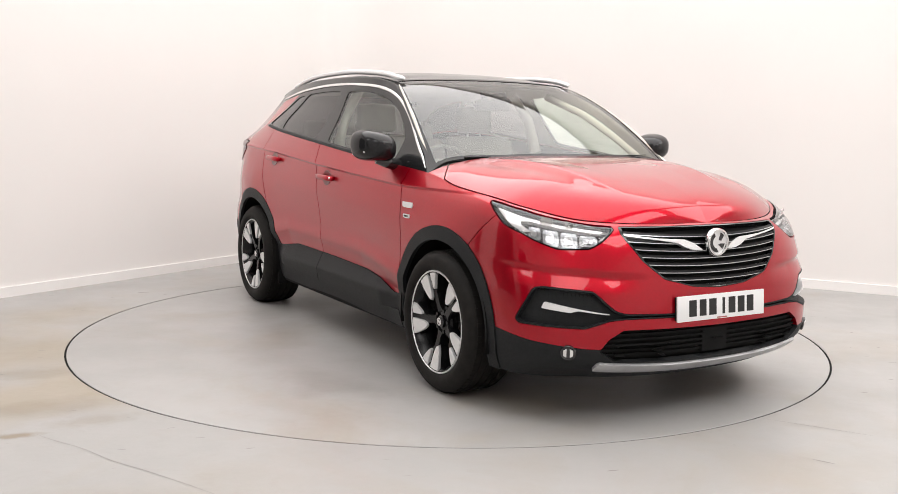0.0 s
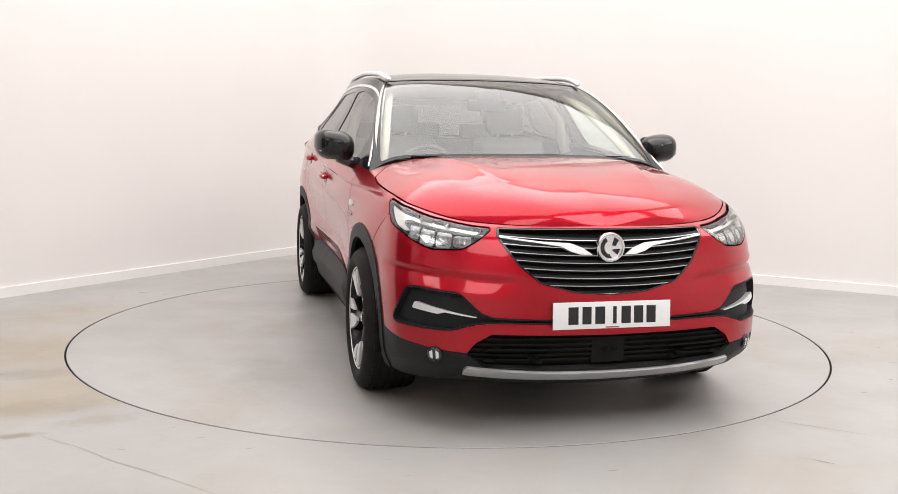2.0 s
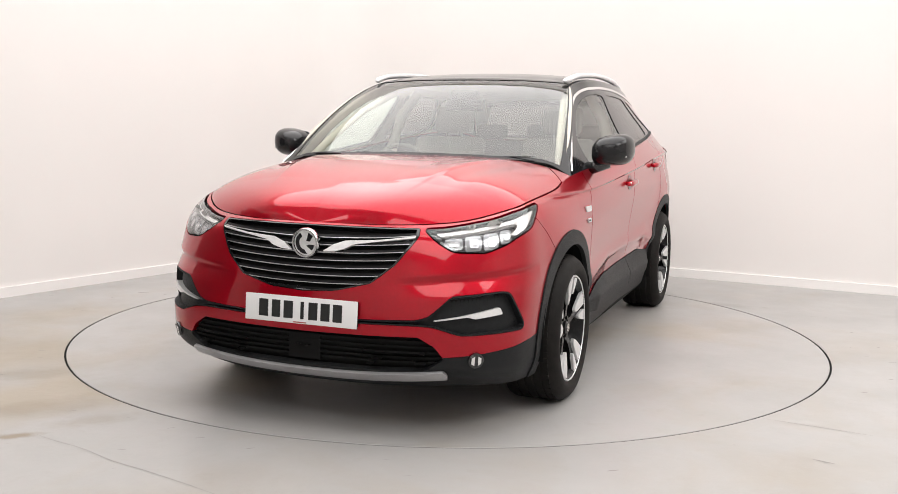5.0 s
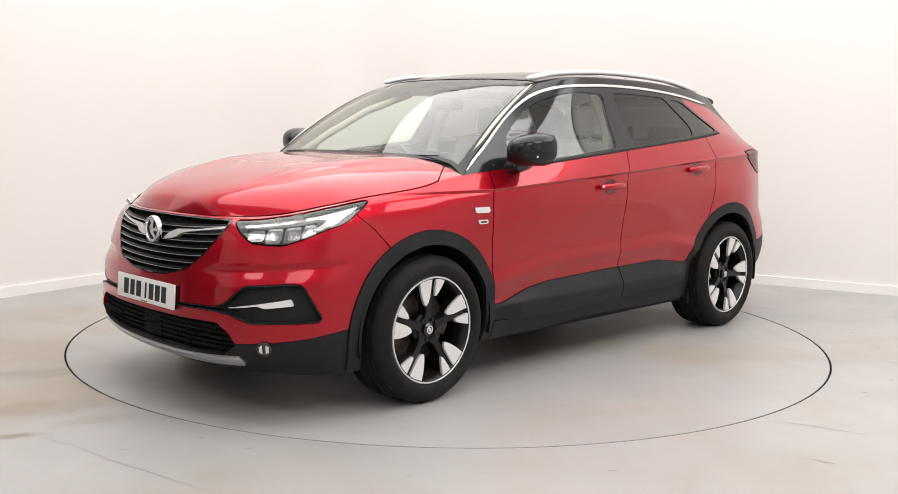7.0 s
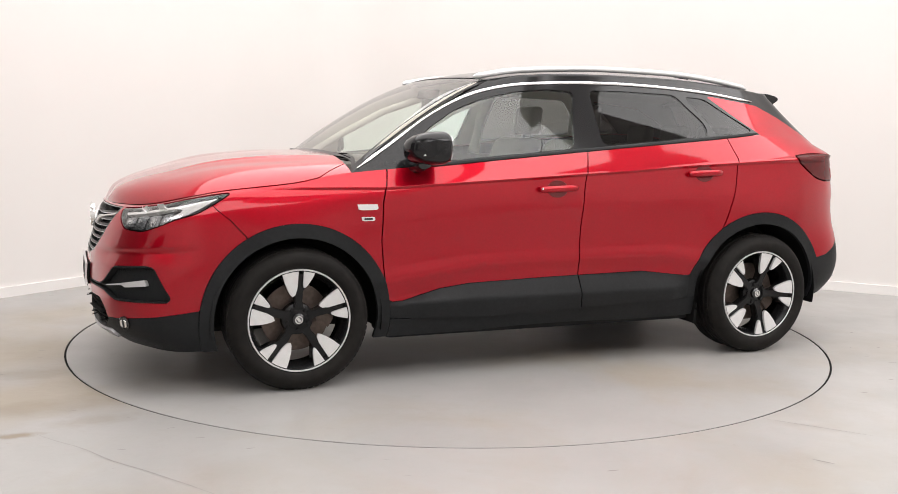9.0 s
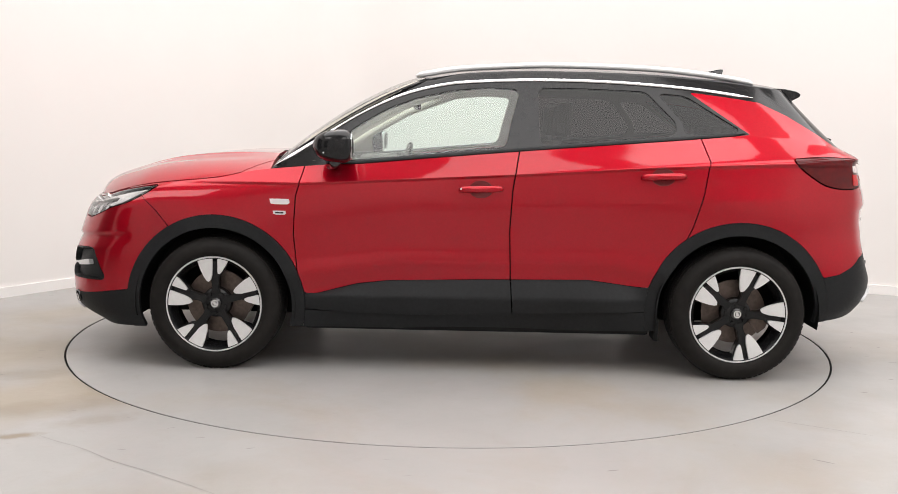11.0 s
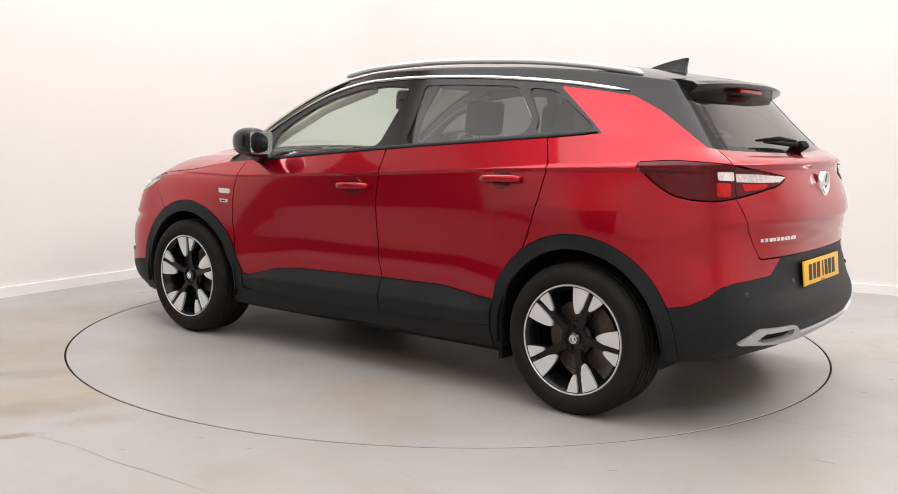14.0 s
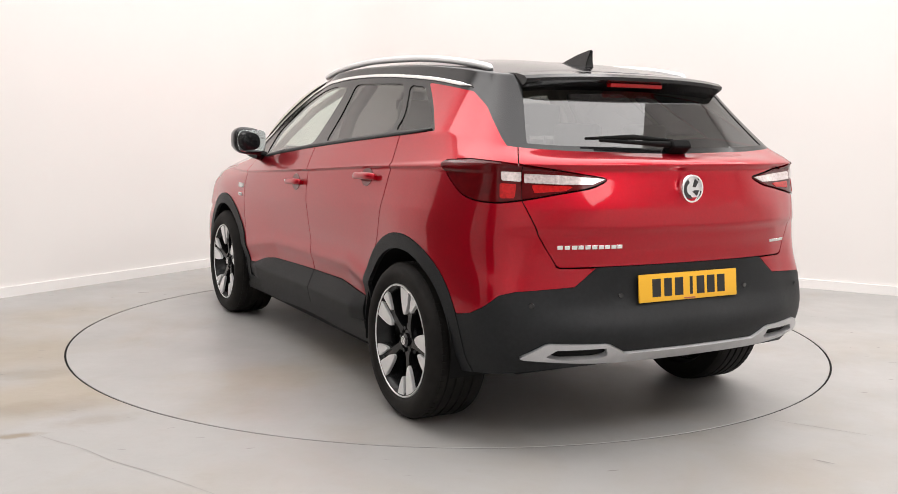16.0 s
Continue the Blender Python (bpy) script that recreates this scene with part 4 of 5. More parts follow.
def badge(x, z, r, sign, parent, name="badge"):
    """A round silver emblem of plain shapes, facing along x."""
    turn = pose(x, 0, z, 0, 0, -90 * sign)
    ring = bm_part(name, lathe([(r * .80, .004), (r * .84, .012), (r * .95, .012), (r, .005), (r, -.01)], 64), CHROME, parent, "round chrome emblem")
    ring.matrix_basis = turn
    bm_part("emblem_ground", lathe([(.0, .004), (r * .82, .004)], 48), MACHINED, ring)
    arc = [polar(r * .74, g) for g in range(170, 331, 20)] + [polar(r * .46, g) for g in range(330, 189, -20)]
    bm_part("emblem_shape", plate_bm(arc, .003, .006), PIANO, ring)
    bm_part("emblem_shape", plate_bm([polar(r * .72, 20), polar(r * .74, 50), polar(r * .35, 75), polar(r * .15, 30)], .003, .006), PIANO, ring)
    bm_part("emblem_shape", plate_bm([polar(r * .70, 100), polar(r * .70, 135), polar(r * .2, 160), polar(r * .3, 110)], .003, .006), PIANO, ring)
    return ring


badge(2.222, .782, .062, 1, grille)

lower_grille = middle("lower_grille", low_hole, GRILLEM, "black lower grille with thin slats", 0.0, -0.045)
for k in range(5):
    zk = .313 + .0225 * k
    tilt = lambda V: V[:, 2] - .006 * np.abs(V[:, 1])
    strip = cut(cut(low_hole, lambda V, h=zk + .0045: tilt(V) - h)[0], lambda V, h=zk - .0045: h - tilt(V))[0]
    panel("grille_slat", weld(strip, flip(strip)), DARK, "", .025, -.016, lower_grille)
bm_part("radar_sensor", box_bm(2.20, 2.238, -.075, .075, .30, .412, .008), DARK, lower_grille, "square dark sensor cover")

pocket_parts = pair("fog_pocket", pocket, CLAD, "black air-curtain pocket", 0.0, -0.03)
edge_p, _ = cut(pocket, lambda V: -(polygon(POCKET, 3, 2, .3)(V) + .006))
for m, p in zip((edge_p, flip(edge_p)), pocket_parts):
    panel("pocket_rim", m, CLAD, "", .03, 0.0, p)
slab_pair("pocket_strip", pocket, polygon([(1.62, .498), (2.62, .545), (2.68, .517), (2.22, .503), (2.1, .512), (1.62, .494)], 3, 2, .3), MACHINED, -.006, .024, "bright chrome strip", pocket_parts)

# headlamps: clear cover, dark housing, bright signature strip, reflectors
lamps = pair("headlamp", headlamp, LAMPDARK, "clear headlamp with silvered reflectors in a dark housing", 0.0, -0.030)
hl = polygon(HEADLAMP, 3, 2, .38)
for m, p in zip((headlamp, flip(headlamp)), lamps):
    cover = panel("lamp_cover", m, LENS, "clear plastic cover", 0.0, 0.0, p)
    cover.visible_shadow = False
wall_h, _ = cut(headlamp, lambda V: -(hl(V) + .004))
for m, p in zip((wall_h, flip(wall_h)), lamps):
    panel("lamp_rim", m, PIANO, "", .026, -.002, p)
DRL = [(1.62, .839), (2.3, .862), (2.9, .888), (3.3, .905), (3.78, .921), (3.5, .885), (3.2, .85), (2.92, .828), (2.8, .832), (3.0, .858), (3.02, .872), (2.85, .874), (2.3, .850), (1.68, .829)]
slab_pair("light_strip", headlamp, polygon(DRL, 3, 2, .38), WHITELENS, -.010, .03, "white daytime light strip", lamps)
for a, b_, lo, hi in ((1.72, 2.0, .776, .828), (2.03, 2.30, .770, .840), (2.33, 2.60, .774, .848), (2.63, 2.86, .797, .858)):
    slab_pair("reflector", headlamp, polygon(smooth_outline([(a, lo), (b_, lo + .003), (b_, hi), (a, hi - .006)]), 3, 2, .38), LAMPSILVER, -.018, .014, "bright silvered reflector", lamps)
    slab_pair("reflector_lens", headlamp, polygon(smooth_outline([(a + .07, lo + .012), (b_ - .05, lo + .014), (b_ - .05, hi - .018), (a + .07, hi - .020)]), 3, 2, .38), FACET, -.012, .006, "chromed lamp bowl", lamps)
slab_pair("lamp_bezel", headlamp, polygon([(1.46, .84), (1.7, .836), (1.66, .79), (1.9, .767), (1.75, .772), (1.56, .81)], 3, 2, .38), PIANO, -.014, .01, "black bezel", lamps)


def near_skin(M, cols, want):
    V, F = M
    i = int(np.argmin(((V[:, cols] - want) ** 2).sum(1)))
    return Vector(V[i, :3]), Vector(normals(V, F)[i])


def facing(p, n, out=0.0):
    """A pose at p whose +y looks along n and whose z stays up."""
    y = Vector(n).normalized()
    x = y.cross(Vector((0, 0, 1))).normalized()
    z = x.cross(y)
    m = Matrix((x, y, z)).transposed().to_4x4()
    return Matrix.Translation(Vector(p) + y * out) @ m


for sg in (1, -1):
    p, n = near_skin(LOWER, [1, 2], (.71, .335))
    p, n = Vector((p.x, p.y * sg, p.z)), Vector((n.x, n.y * sg, n.z))
    lampo = bm_part("fog_lamp", lathe([(.0, .000), (.022, .001), (.029, .004), (.033, .001), (.033, -.02)], 32), PIANO, CAR, "small round fog lamp")
    lampo.matrix_basis = facing(p, n, .006)
    for a in (-.010, .010):
        bm_part("fog_lens", plate_bm([polar(.021, 20 if a > 0 else 200), polar(.024, 60 if a > 0 else 240), polar(.024, 120 if a > 0 else 300), polar(.021, 160 if a > 0 else 340)], 0.0, .006, .001), CHROME, lampo)


def number_plate(x, z, tilt, sign, mat, label):
    """A plate with plain bars in place of its characters."""
    bm = box_bm(-.26, .26, -.004, .004, -.0555, .0555, .003)
    pl = bm_part("number_plate", bm, mat, CAR, label)
    pl.matrix_basis = pose(x, 0, z, 0, 0, -90 * sign) @ pose(0, 0, 0, tilt)
    for cx, wd in ((-.172, .042), (-.116, .042), (-.060, .042), (-.010, .016), (.055, .044), (.113, .040), (.172, .044)):
        bm_part("bar", box_bm(cx - wd / 2, cx + wd / 2, .003, .0052, -.036, .036, .001, 1), INK, pl, "black bar", False)
    bm_part("bar", box_bm(-.03, .03, .003, .0048, -.052, -.047), material("plate_small_print", (.35, .08, .07), .5), pl, "small faded bar", False)
    return pl


number_plate(2.268, .507, 4, 1, PLATEW, "white front number plate with black bars")
bm_part("plate_holder", box_bm(2.235, 2.262, -.255, .255, .455, .558, .004), DARK, CAR)

# ---- sides ----
def curve_ribbon(pts, half, thick, n=160, cols=(0, 2), M=None, out=.002):
    """A strip that follows the skin along a line given in x, z."""
    M = M or HOUSE
    V, F = M
    keep = V[:, 3] > 5.5
    W, N = V[keep], normals(V, F)[keep]
    p = np.array(pts, float)
    d = np.concatenate([[0], np.cumsum(np.hypot(*np.diff(p, axis=0).T))])
    q = spline(p, np.linspace(0, d[-1], n), d)
    P, Q = [], []
    for x, z in q:
        d2 = ((W[:, [0, 2]] - (x, z)) ** 2).sum(1)
        j = np.argsort(d2)[:8]
        wt = 1 / (d2[j] + 1e-5)
        wt /= wt.sum()
        nn = (N[j] * wt[:, None]).sum(0)
        P.append(((x), (W[j, 1] * wt).sum(), z))
        Q.append(nn / np.linalg.norm(nn))
    P, Q = np.array(P), np.array(Q)
    for _ in range(4):
        P[1:-1, 1] = (P[:-2, 1] + P[2:, 1]) / 2 * .5 + P[1:-1, 1] * .5
        Q[1:-1] = (Q[:-2] + Q[2:]) / 4 + Q[1:-1] / 2
    T = np.gradient(P, axis=0)
    T /= np.linalg.norm(T, axis=1)[:, None]
    B = np.cross(T, Q)
    B /= np.linalg.norm(B, axis=1)[:, None]
    prof = [(-half, -.004), (-half, thick * .6), (-half * .55, thick), (half * .55, thick), (half, thick * .6), (half, -.004)]
    taper = np.clip(np.minimum(np.arange(n), np.arange(n)[::-1]) / 5, .25, 1)
    V2 = [tuple(P[i] + B[i] * a * taper[i] + Q[i] * (b + out)) for i in range(n) for a, b in prof]
    k = len(prof)
    F2 = [(i * k + c, i * k + (c + 1) % k, (i + 1) * k + (c + 1) % k, (i + 1) * k + c) for i in range(n - 1) for c in range(k)]
    return np.array(V2), F2


CHROME_LINE = [(1.03, 1.056), (.95, 1.107), (.84, 1.178), (.65, 1.305), (.47, 1.397), (.32, 1.45), (.14, 1.487), (-.04, 1.502), (-.28, 1.511), (-.57, 1.510), (-.85, 1.498), (-1.14, 1.475), (-1.43, 1.437)]
V, F = curve_ribbon(CHROME_LINE, .0085, .006)
BELT_LINE = [(.70, 1.066), (.3, 1.106), (-.2, 1.152), (-.6, 1.186), (-.95, 1.215), (-1.2, 1.237), (-1.36, 1.252)]
VB, FB = curve_ribbon(BELT_LINE, .010, .005)
for sg in (1, -1):
    part("window_chrome", V * (1, sg, 1), F if sg > 0 else [f[::-1] for f in F], CHROME, CAR, "long curved chrome window strip")
    part("window_seal", VB * (1, sg, 1), FB if sg > 0 else [f[::-1] for f in FB], CLAD, CAR, "black lower window seal")


def tube(path, radii, seg=12, flat=1.0):
    """A closed tube along a path with its own radius at each point; flat squeezes it sideways."""
    P = np.array(path, float)
    T = np.gradient(P, axis=0)
    T /= np.linalg.norm(T, axis=1)[:, None]
    V, F = [], []
    for i, (p, t_) in enumerate(zip(P, T)):
        up = np.array((0, 0, 1.0)) if abs(t_[2]) < .95 else np.array((1.0, 0, 0))
        a = np.cross(t_, up)
        a /= np.linalg.norm(a)
        b = np.cross(a, t_)
        for k in range(seg):
            g = 2 * math.pi * k / seg
            V.append(p + radii[i] * (a * math.cos(g) * flat + b * math.sin(g)))
    n = len(P)
    for i in range(n - 1):
        for k in range(seg):
            F.append((i * seg + k, i * seg + (k + 1) % seg, (i + 1) * seg + (k + 1) % seg, (i + 1) * seg + k))
    F += [tuple(range(seg))[::-1], tuple((n - 1) * seg + k for k in range(seg))]
    return np.array(V), F


RAIL = [(.33, .575, 1.528), (.27, .592, 1.540), (.11, .596, 1.566), (-.14, .602, 1.583), (-.41, .602, 1.592), (-.86, .592, 1.584), (-1.15, .573, 1.562), (-1.38, .548, 1.531), (-1.45, .545, 1.515)]
rp = spline(RAIL, np.linspace(0, len(RAIL) - 1, 70))
V, F = tube(rp, np.interp(np.linspace(0, 1, 70), [0, .06, .94, 1], [.007, .0155, .0155, .007]), 12, 1.15)
for sg in (1, -1):
    part("roof_rail", V * (1, sg, 1), F if sg > 0 else [f[::-1] for f in F], SATIN, CAR, "satin aluminium roof rail")

# door handles, sill strips and wing emblems
for x, z, lock in ((-.02, .952, True), (-.94, 1.028, False)):
    for sg in (1, -1):
        p, n = near_skin(LOWER, [0, 2], (x, z))
        p, n = Vector((p.x, p.y * sg, p.z)), Vector((n.x, n.y * sg, n.z))
        base = facing(p, n, 0)
        # shallow cup; its darker red stands for the shade of the hollow
        cup = lathe([(.0, .0005), (.036, .0015), (.043, .0025), (.045, .0)], 32)
        for v in cup.verts:
            v.co.x *= 1.35
        handle = bm_part("door_handle", cup, material("handle_cup_shade_red", (.15, .003, .007), .35, .5, .6) if (x > -.5 and sg > 0) else bpy.data.materials["handle_cup_shade_red"], CAR, "red pull handle over a shallow cup darkened as a shaded recess")
        handle.matrix_basis = base
        gp = [(q * .11, .012 + .020 * (1 - q ** 4), .004 * q * (-sg)) for q in np.linspace(-1, 1, 21)]
        Vh, Fh = tube(gp, [.0172 * (1 - .35 * abs(q) ** 6) for q in np.linspace(-1, 1, 21)], 12, .75)
        part("grip", Vh, Fh, PAINT, handle)
        for q in (-.095, .095):
            bm_part("handle_foot", box_bm(q - .014, q + .014, -.004, .02, -.011, .011, .004), PAINT, handle)
        if lock:
            lk = bm_part("lock", lathe([(.0, .006), (.006, .006), (.0075, .002)], 20), CHROME, handle, "bright round lock")
            lk.matrix_basis = pose(.098 * sg, .026, 0)
for x, z, wd, ht, mt in ((1.005, .872, .052, .014, MACHINED), (1.0, .818, .034, .010, SATIN)):
    for sg in (1, -1):
        p, n = near_skin(LOWER, [0, 2], (x, z))
        p, n = Vector((p.x, p.y * sg, p.z)), Vector((n.x, n.y * sg, n.z))
        bm = plate_bm([(-wd, -ht * .4 * 1), (-wd * .9, ht), (wd, ht), (wd * .9, -ht * .7), (wd * .5, -ht), (-wd * .8, -ht)], 0, .006, .0015)
        em = bm_part("wing_emblem", bm, mt, CAR, "small bright wing emblem")
        em.matrix_basis = facing(p, n, .001)
        for q in (-.5, -.1, .3):
            bm_part("bar", box_bm(q * wd - .004, q * wd + wd * .3, .0055, .0068, -ht * .4, ht * .4), CLAD if ht < .012 else SATIN, em)


# door mirrors
def mirror_shell():
    bm = bmesh.new()
    bmesh.ops.create_uvsphere(bm, u_segments=40, v_segments=24, radius=1)
    for v in bm.verts:
        x, y, z = v.co
        sx = math.copysign(abs(x) ** .85, x)
        sy = math.copysign(abs(y) ** .72, y)
        sz = math.copysign(abs(z) ** .78, z)
        if sx < 0:
            sx *= .35  # flat rear side
        zz = sz * (.080 + .006 * sy)
        v.co = (sx * .150 - .02 * sy, sy * .105, zz + .008 * sy - .012 * max(0, -sy) * (1 if sz < 0 else 0))
    return bm


for sg in (1, -1):
    bm = mirror_shell()
    for v in bm.verts:
        v.co = (v.co.x, v.co.y * sg, v.co.z)
    bmesh.ops.recalc_face_normals(bm, faces=bm.faces)
    mir = bm_part("door_mirror", bm, BLACK, CAR, "gloss black door mirror")
    mir.matrix_basis = pose(.672, sg * .945, 1.158)
    bm = plate_bm(smooth_outline([(-.088, -.062), (-.092, .055), (-.06, .066), (.07, .066), (.09, .04), (.085, -.05), (.05, -.066)]), 0, .004)
    mg = bm_part("mirror_glass", bm, material("mirror_silver", (.9, .92, .92), .02, 1.0) if sg > 0 else bpy.data.materials["mirror_silver"], mir, "silver mirror glass")
    mg.matrix_basis = pose(-.040, 0, 0, 0, 0, 90 + 6 * sg)
    V, F = tube([(.04, -.02 * sg, -.06), (.05, -.07 * sg, -.085), (.07, -.12 * sg, -.098)], [.035, .030, .035], 14)
    part("mirror_arm", V, F, PIANO, mir)
    V, F = tube([(.105, -.03 * sg, -.035), (.10, .03 * sg, -.035), (.085, .085 * sg, -.03)], [.004, .005, .004], 8)
    part("indicator", V, F, WHITELENS, mir)

# ---- rear end ----
tl = polygon(TAILLAMP, 3, 2, .3)
gate_x = lambda V: .3 * (12.34 - V[:, 3])
outer_l, inner_l = take(taillamp, neg(gate_x), .0018)
tails = pair("tail_lamp", outer_l, REDLENS, "dark red tail lamp", 0.02, 0.004)
tails2 = pair("tailgate_lamp", inner_l, REDLENS, "dark red lamp on the tailgate", 0.02, 0.004)
slab_pair("clear_strip", outer_l, polygon([(11.98, 1.100), (12.33, 1.098), (12.33, 1.062), (12.0, 1.066)], 3, 2, .3), TAILCLEAR, .007, .006, "clear white strip", tails)
slab_pair("clear_strip", inner_l, polygon([(12.38, 1.092), (13.0, 1.086), (13.72, 1.073), (13.5, 1.052), (13.0, 1.052), (12.38, 1.058)], 3, 2, .3), TAILCLEAR, .007, .006, "clear white strip", tails2)
slab_pair("red_reflector", outer_l, polygon([(11.97, 1.056), (12.25, 1.053), (12.22, 1.0), (11.98, .998)], 3, 2, .3), REDGLOW, .006, .005, "bright red reflector", tails)
slab_pair("red_reflector", inner_l, polygon([(12.5, 1.05), (13.2, 1.045), (13.05, 1.028), (12.55, 1.02)], 3, 2, .3), REDGLOW, .006, .005, "bright red reflector", tails2)

badge(-2.110, 1.035, .058, -1, CAR, "rear_badge")
number_plate(-2.124, .645, 6, -1, PLATEY, "yellow rear number plate with black bars")
for y0, y1, z, hh, cnt in ((.33, .60, .815, .0078, 10), (-.62, -.50, .80, .006, 7)):
    step = (y1 - y0) / cnt
    for k in range(cnt):
        yy = y0 + step * (k + .5)
        p, n = near_skin(LOWER, [1, 2], (abs(yy), z))
        cand = LOWER[0][(LOWER[0][:, 0] < -1.9)]
        i = int(np.argmin((cand[:, 1] - abs(yy)) ** 2 + (cand[:, 2] - z) ** 2))
        p = Vector((cand[i, 0], math.copysign(abs(yy), yy), z))
        ob = bm_part("emblem_bar", box_bm(-step * .43, step * .43, -.002, .005, -hh, hh, .001, 1), CHROME, CAR, "small chrome bar")
        slope = math.degrees(math.atan2(.12, .45)) * (1 if yy > 0 else -1) * (abs(yy) / .5)
        ob.matrix_basis = pose(p.x, p.y, p.z, 0, 0, 90 - slope * .55)

# roof spoiler with brake light
prof = [(-1.56, 1.508), (-1.66, 1.505), (-1.745, 1.493), (-1.775, 1.480), (-1.770, 1.466), (-1.70, 1.440), (-1.62, 1.428)]
ys = np.linspace(-.535, .535, 41)
V, F = [], []
for y in ys:
    q = (abs(y) / .555)
    pull = .055 * q ** 3 + .02 * q ** 2
    for x, z in prof:
        back = (x + 1.56) / -.215
        V.append((x + pull * back, y, z - .020 * q ** 2.5 + .004))
k = len(prof)
F = [(i * k + c, i * k + (c + 1) % k, (i + 1) * k + (c + 1) % k, (i + 1) * k + c) for i in range(len(ys) - 1) for c in range(k)]
F += [tuple(range(k))[::-1], tuple((len(ys) - 1) * k + c for c in range(k))]
spo = part("roof_spoiler", np.array(V), F, BLACK, CAR, "gloss black roof spoiler", False)
bl = box_bm(-1.748, -1.72, -.14, .14, 1.443, 1.460, .003)
for v in bl.verts:
    v.co.x += .02 * (abs(v.co.y) / .555) ** 2 - .004
bm_part("brake_light", bl, REDGLOW, spo, "long red high brake light")

# aerial fin
bm = plate_bm([(-.17, 0), (-.09, .034), (-.02, .060), (.05, .080), (.072, .082), (.062, .03), (.065, 0)], -.012, .012)
for v in bm.verts:
    v.co.y *= 2.0 - v.co.z / .055
bmesh.ops.bevel(bm, geom=bm.edges[:], offset=.003, segments=2, affect="EDGES")
fin = bm_part("aerial_fin", bm, BLACK, CAR, "gloss black aerial fin")
fin.matrix_basis = pose(-1.35, 0, 1.545, 0, 4, 180)

# wipers
def wiper(name, a, b, r, label):
    V, F = tube([a, [(p + q) / 2 for p, q in zip(a, b)], b], [r * 1.6, r, r * .7], 8)
    return part(name, V, F, DARK, CAR, label)


wp = wiper("rear_wiper", (-1.985, -.04, 1.205), (-1.945, .34, 1.222), .009, "black rear wiper")
bm = box_bm(-.035, .03, -.05, .05, -.02, .02, .014, 3)
piv = bm_part("wiper_pivot", bm, DARK, wp)
piv.matrix_basis = pose(-1.975, -.04, 1.195, 0, 35, 0)
V, F = tube([(-1.965, -.02, 1.225), (-1.955, .18, 1.236), (-1.93, .40, 1.228)], [.006, .011, .005], 8)
part("wiper_blade", V, F, DARK, wp)
for y0, y1 in ((-.60, .02), (.05, .62)):
    wf = wiper("front_wiper", (1.050, y0, 1.108), (1.028, y1, 1.122), .0032, "black front wiper")
V, F = tube([(1.062 - .02 * (abs(y) / .7) ** 2, y, 1.104 - .018 * (abs(y) / .75) ** 2) for y in np.linspace(-.68, .68, 25)], [.005] * 25, 8)
part("scuttle", V, F, DARK, CAR, "black plastic scuttle")

# parking sensors
for sg in (1, -1):
    for yy, z in ((.70, .60), (.33, .62)):
        cand = LOWER[0][(LOWER[0][:, 0] < -1.7)]
        i = int(np.argmin((cand[:, 1] - yy) ** 2 + (cand[:, 2] - z) ** 2))
        so = bm_part("parking_sensor", lathe([(.0, .003), (.010, .003), (.012, 0)], 20), PIANO, CAR)
        so.matrix_basis = facing((cand[i, 0], sg * cand[i, 1], cand[i, 2]), (-1, sg * .8 * (yy / .7) ** 2, 0), .001)

# ---- cabin ----
def soft_block(x0, x1, y0, y1, z0, z1, bev, lean=0.0):
    bm = box_bm(x0, x1, y0, y1, z0, z1, bev, 4)
    for v in bm.verts:
        v.co.x -= lean * (v.co.z - z0)
    return bm


for yc_ in (.37, -.37):
    seat = bm_part("front_seat", soft_block(-.22, .32, yc_ - .25, yc_ + .25, .52, .70, .06), SEATM, CAR, "grey-black cloth front seat")
    bm_part("backrest", soft_block(-.30, -.14, yc_ - .24, yc_ + .24, .64, 1.20, .07, .32), SEATM, seat)
    bm_part("headrest", soft_block(-.50, -.41, yc_ - .13, yc_ + .13, 1.22, 1.40, .04, .1), SEATM, seat)
    for q in (-.05, .05):
        V, F = tube([(-.455, yc_ + q, 1.14), (-.46, yc_ + q, 1.26)], [.007, .007], 8)
        part("headrest_post", V, F, SATIN, seat)
bench = bm_part("rear_bench", soft_block(-1.05, -.58, -.55, .55, .55, .72, .06), SEATM, CAR, "grey-black cloth rear bench")
bm_part("backrest", soft_block(-1.18, -1.03, -.56, .56, .66, 1.17, .06, .30), SEATM, bench)
for yy in (.40, 0, -.40):
    bm_part("headrest", soft_block(-1.37, -1.29, yy - .12, yy + .12, 1.17, 1.29, .035, .1), SEATM, bench)
bm = soft_block(.52, 1.06, -.76, .76, .70, 1.035, .07)
for v in bm.verts:
    if v.co.z > .9:
        v.co.z += .045 * max(0, (v.co.x - .55) / .5) - .01
bm_part("dashboard", bm, TRIMM, CAR, "dark soft dashboard")
bm_part("instrument_hood", soft_block(.50, .72, -.55, -.20, 1.0, 1.085, .03), TRIMM, CAR)
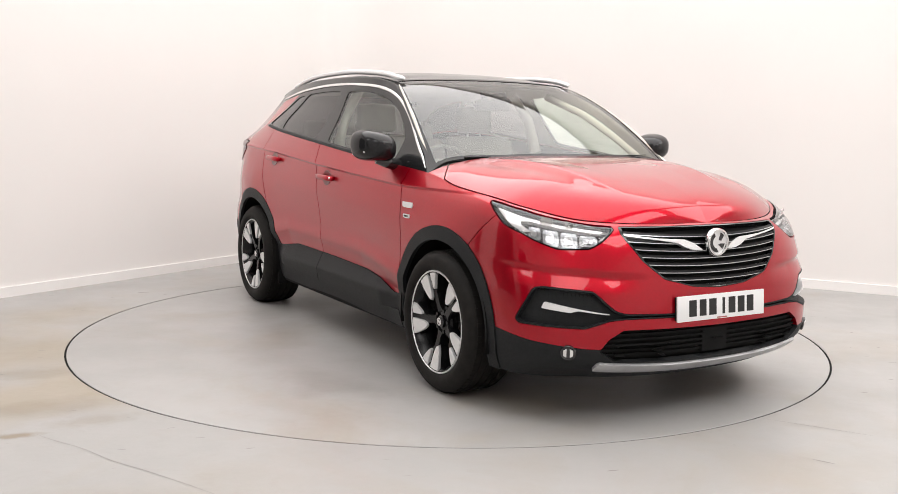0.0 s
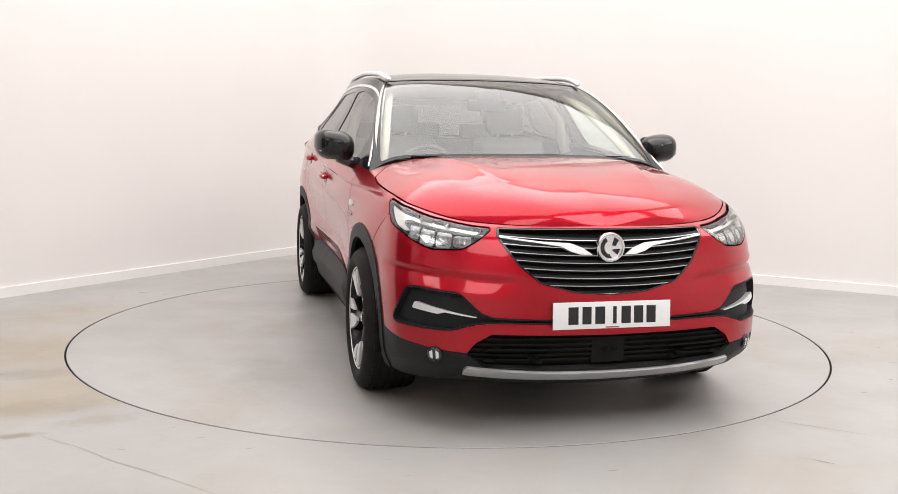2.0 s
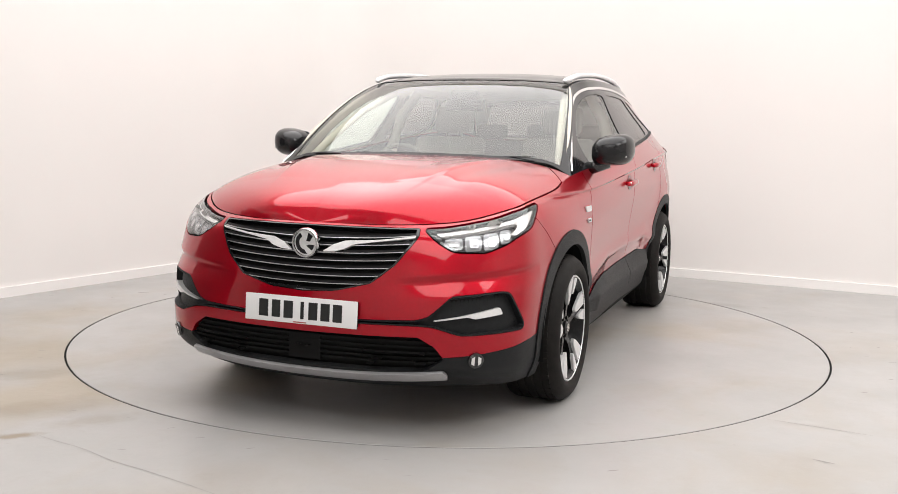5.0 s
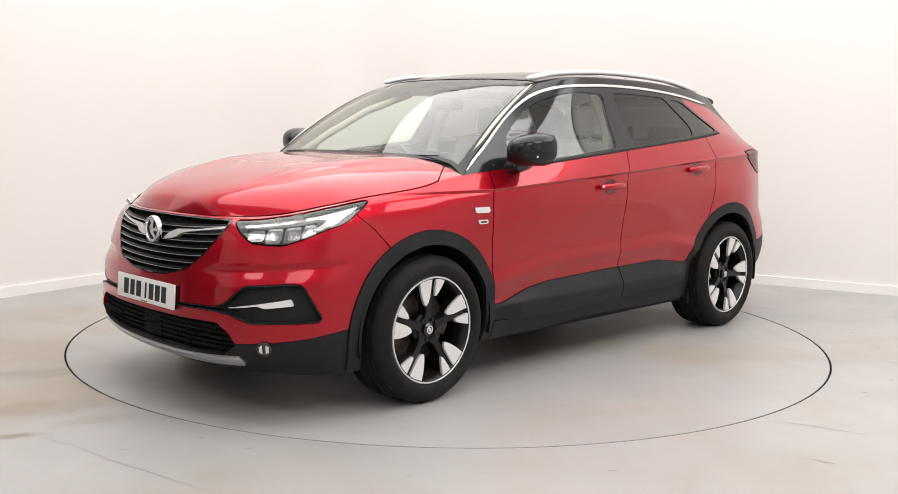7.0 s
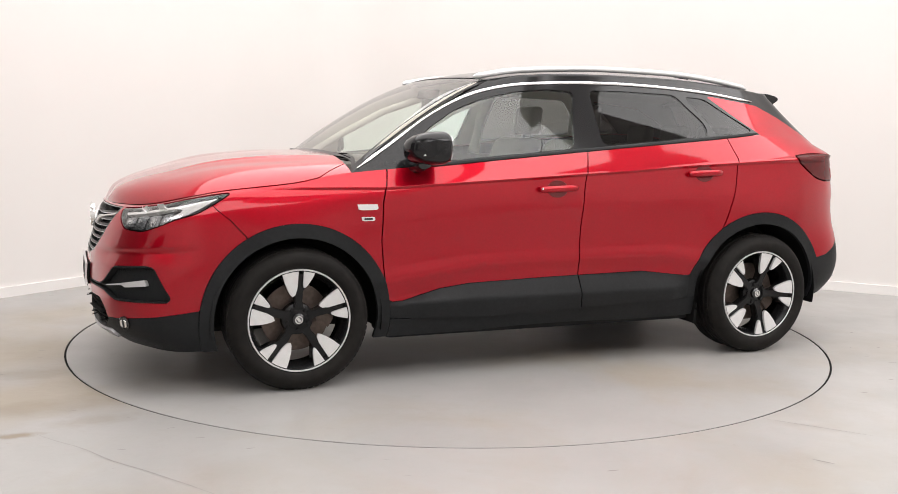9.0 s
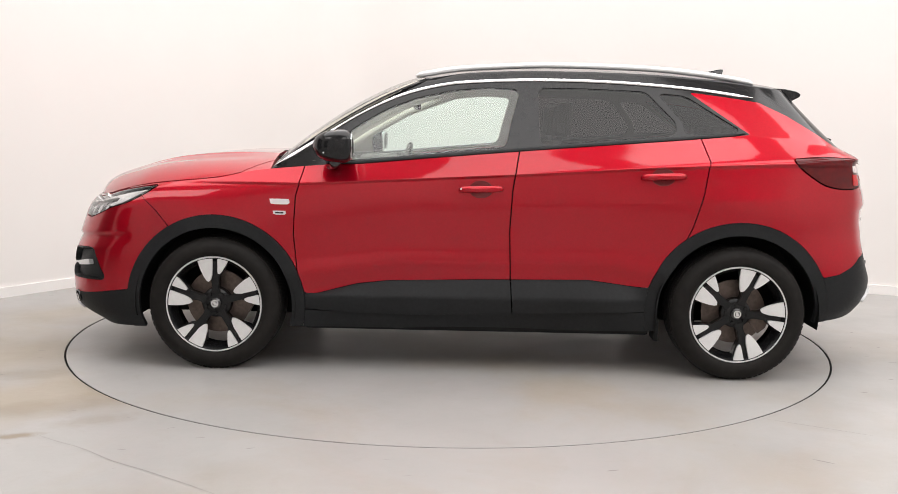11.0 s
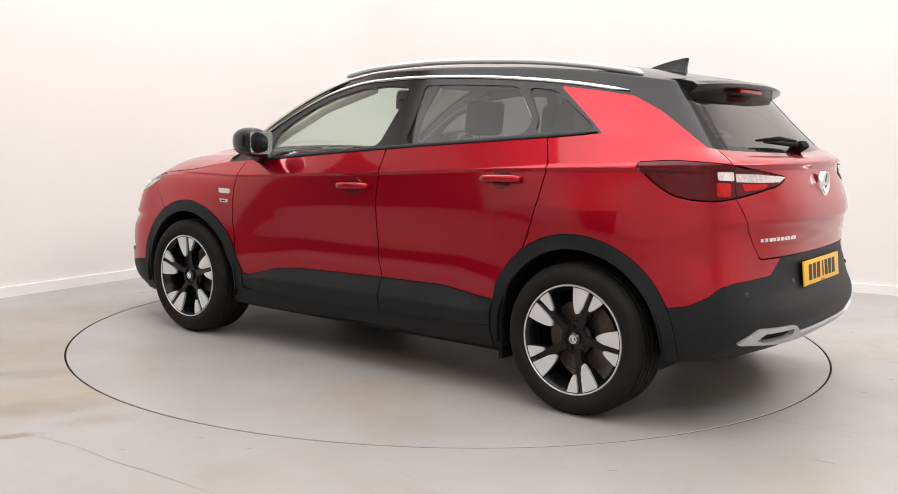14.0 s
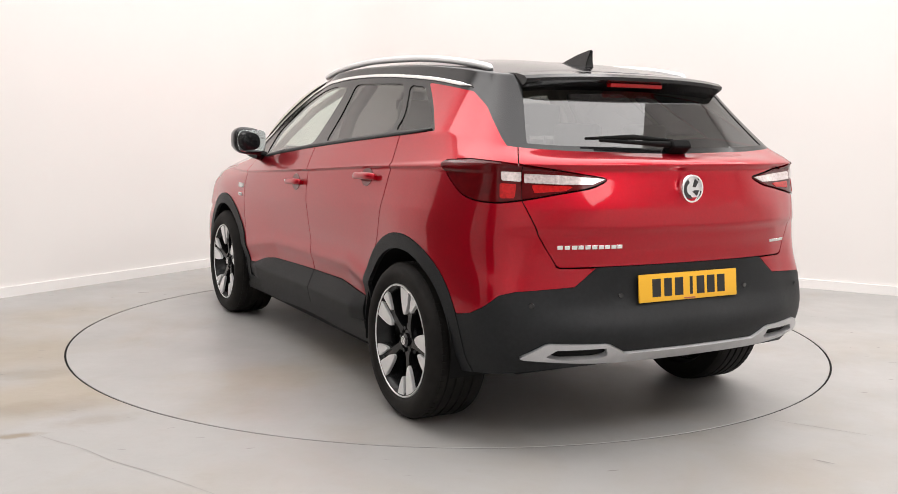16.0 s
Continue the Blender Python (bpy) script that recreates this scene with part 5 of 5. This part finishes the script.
bm_part("centre_console", soft_block(-.3, .6, -.12, .12, .45, .80, .04), TRIMM, CAR)
bm_part("cabin_floor", box_bm(-1.9, 1.0, -.57, .57, .40, .46), TRIMM, CAR)
bm_part("boot_cover", box_bm(-1.90, -1.25, -.66, .66, 1.02, 1.04, .005), TRIMM, CAR)
wheel_path = [(.46 - .10 * math.sin(a) * .42, -.37 + .185 * math.cos(a), .98 + .17 * math.sin(a)) for a in np.linspace(0, 2 * math.pi, 41)]
V, F = tube(wheel_path, [.014] * 41, 10)
stw = part("steering_wheel", V, F, TRIMM, CAR, "dark steering wheel")
bm_part("wheel_boss", soft_block(.45, .52, -.44, -.30, .93, 1.02, .025), TRIMM, stw)
for dy, dz in ((.17, .0), (-.17, .0), (0, -.16)):
    V, F = tube([(.475, -.37, .975), (.462, -.37 + dy, .98 + dz)], [.018, .012], 8)
    part("wheel_spoke", V, F, TRIMM, stw)
rv = bm_part("inside_mirror", soft_block(.34, .37, -.12, .12, 1.36, 1.425, .015), DARK, CAR, "dark inside mirror")
bm_part("camera_housing", soft_block(.33, .42, -.07, .07, 1.42, 1.475, .02, .3), DARK, CAR, "dark sensor housing behind the windscreen")
for sg in (1, -1):
    V, F = tube([(.93, sg * .72, 1.06), (.70, sg * .665, 1.21), (.45, sg * .61, 1.35), (.15, sg * .54, 1.46)], [.022] * 4, 8)
    part("pillar_trim", V, F, LININGM, CAR, "light beige pillar trim")
    V, F = tube([(-.24, sg * .74, 1.1), (-.26, sg * .68, 1.32), (-.29, sg * .57, 1.48)], [.04, .035, .03], 8)
    part("pillar_trim", V, F, LININGM, CAR)
    bm_part("door_lining", box_bm(-.88, .85, sg * .80 - .015, sg * .80 + .015, .46, 1.085, .01), TRIMM, CAR, "dark door lining")


def motions():
    spin = lambda a: Matrix.Rotation(radians(a), 4, "Z")
    walk(CAR, [(t, spin(a) @ pose(OFF_X, OFF_Y, 0)) for t, a in TURN])
    walk(TABLE, [(t, spin(a - TURN[0][1])) for t, a in TURN])


motions()
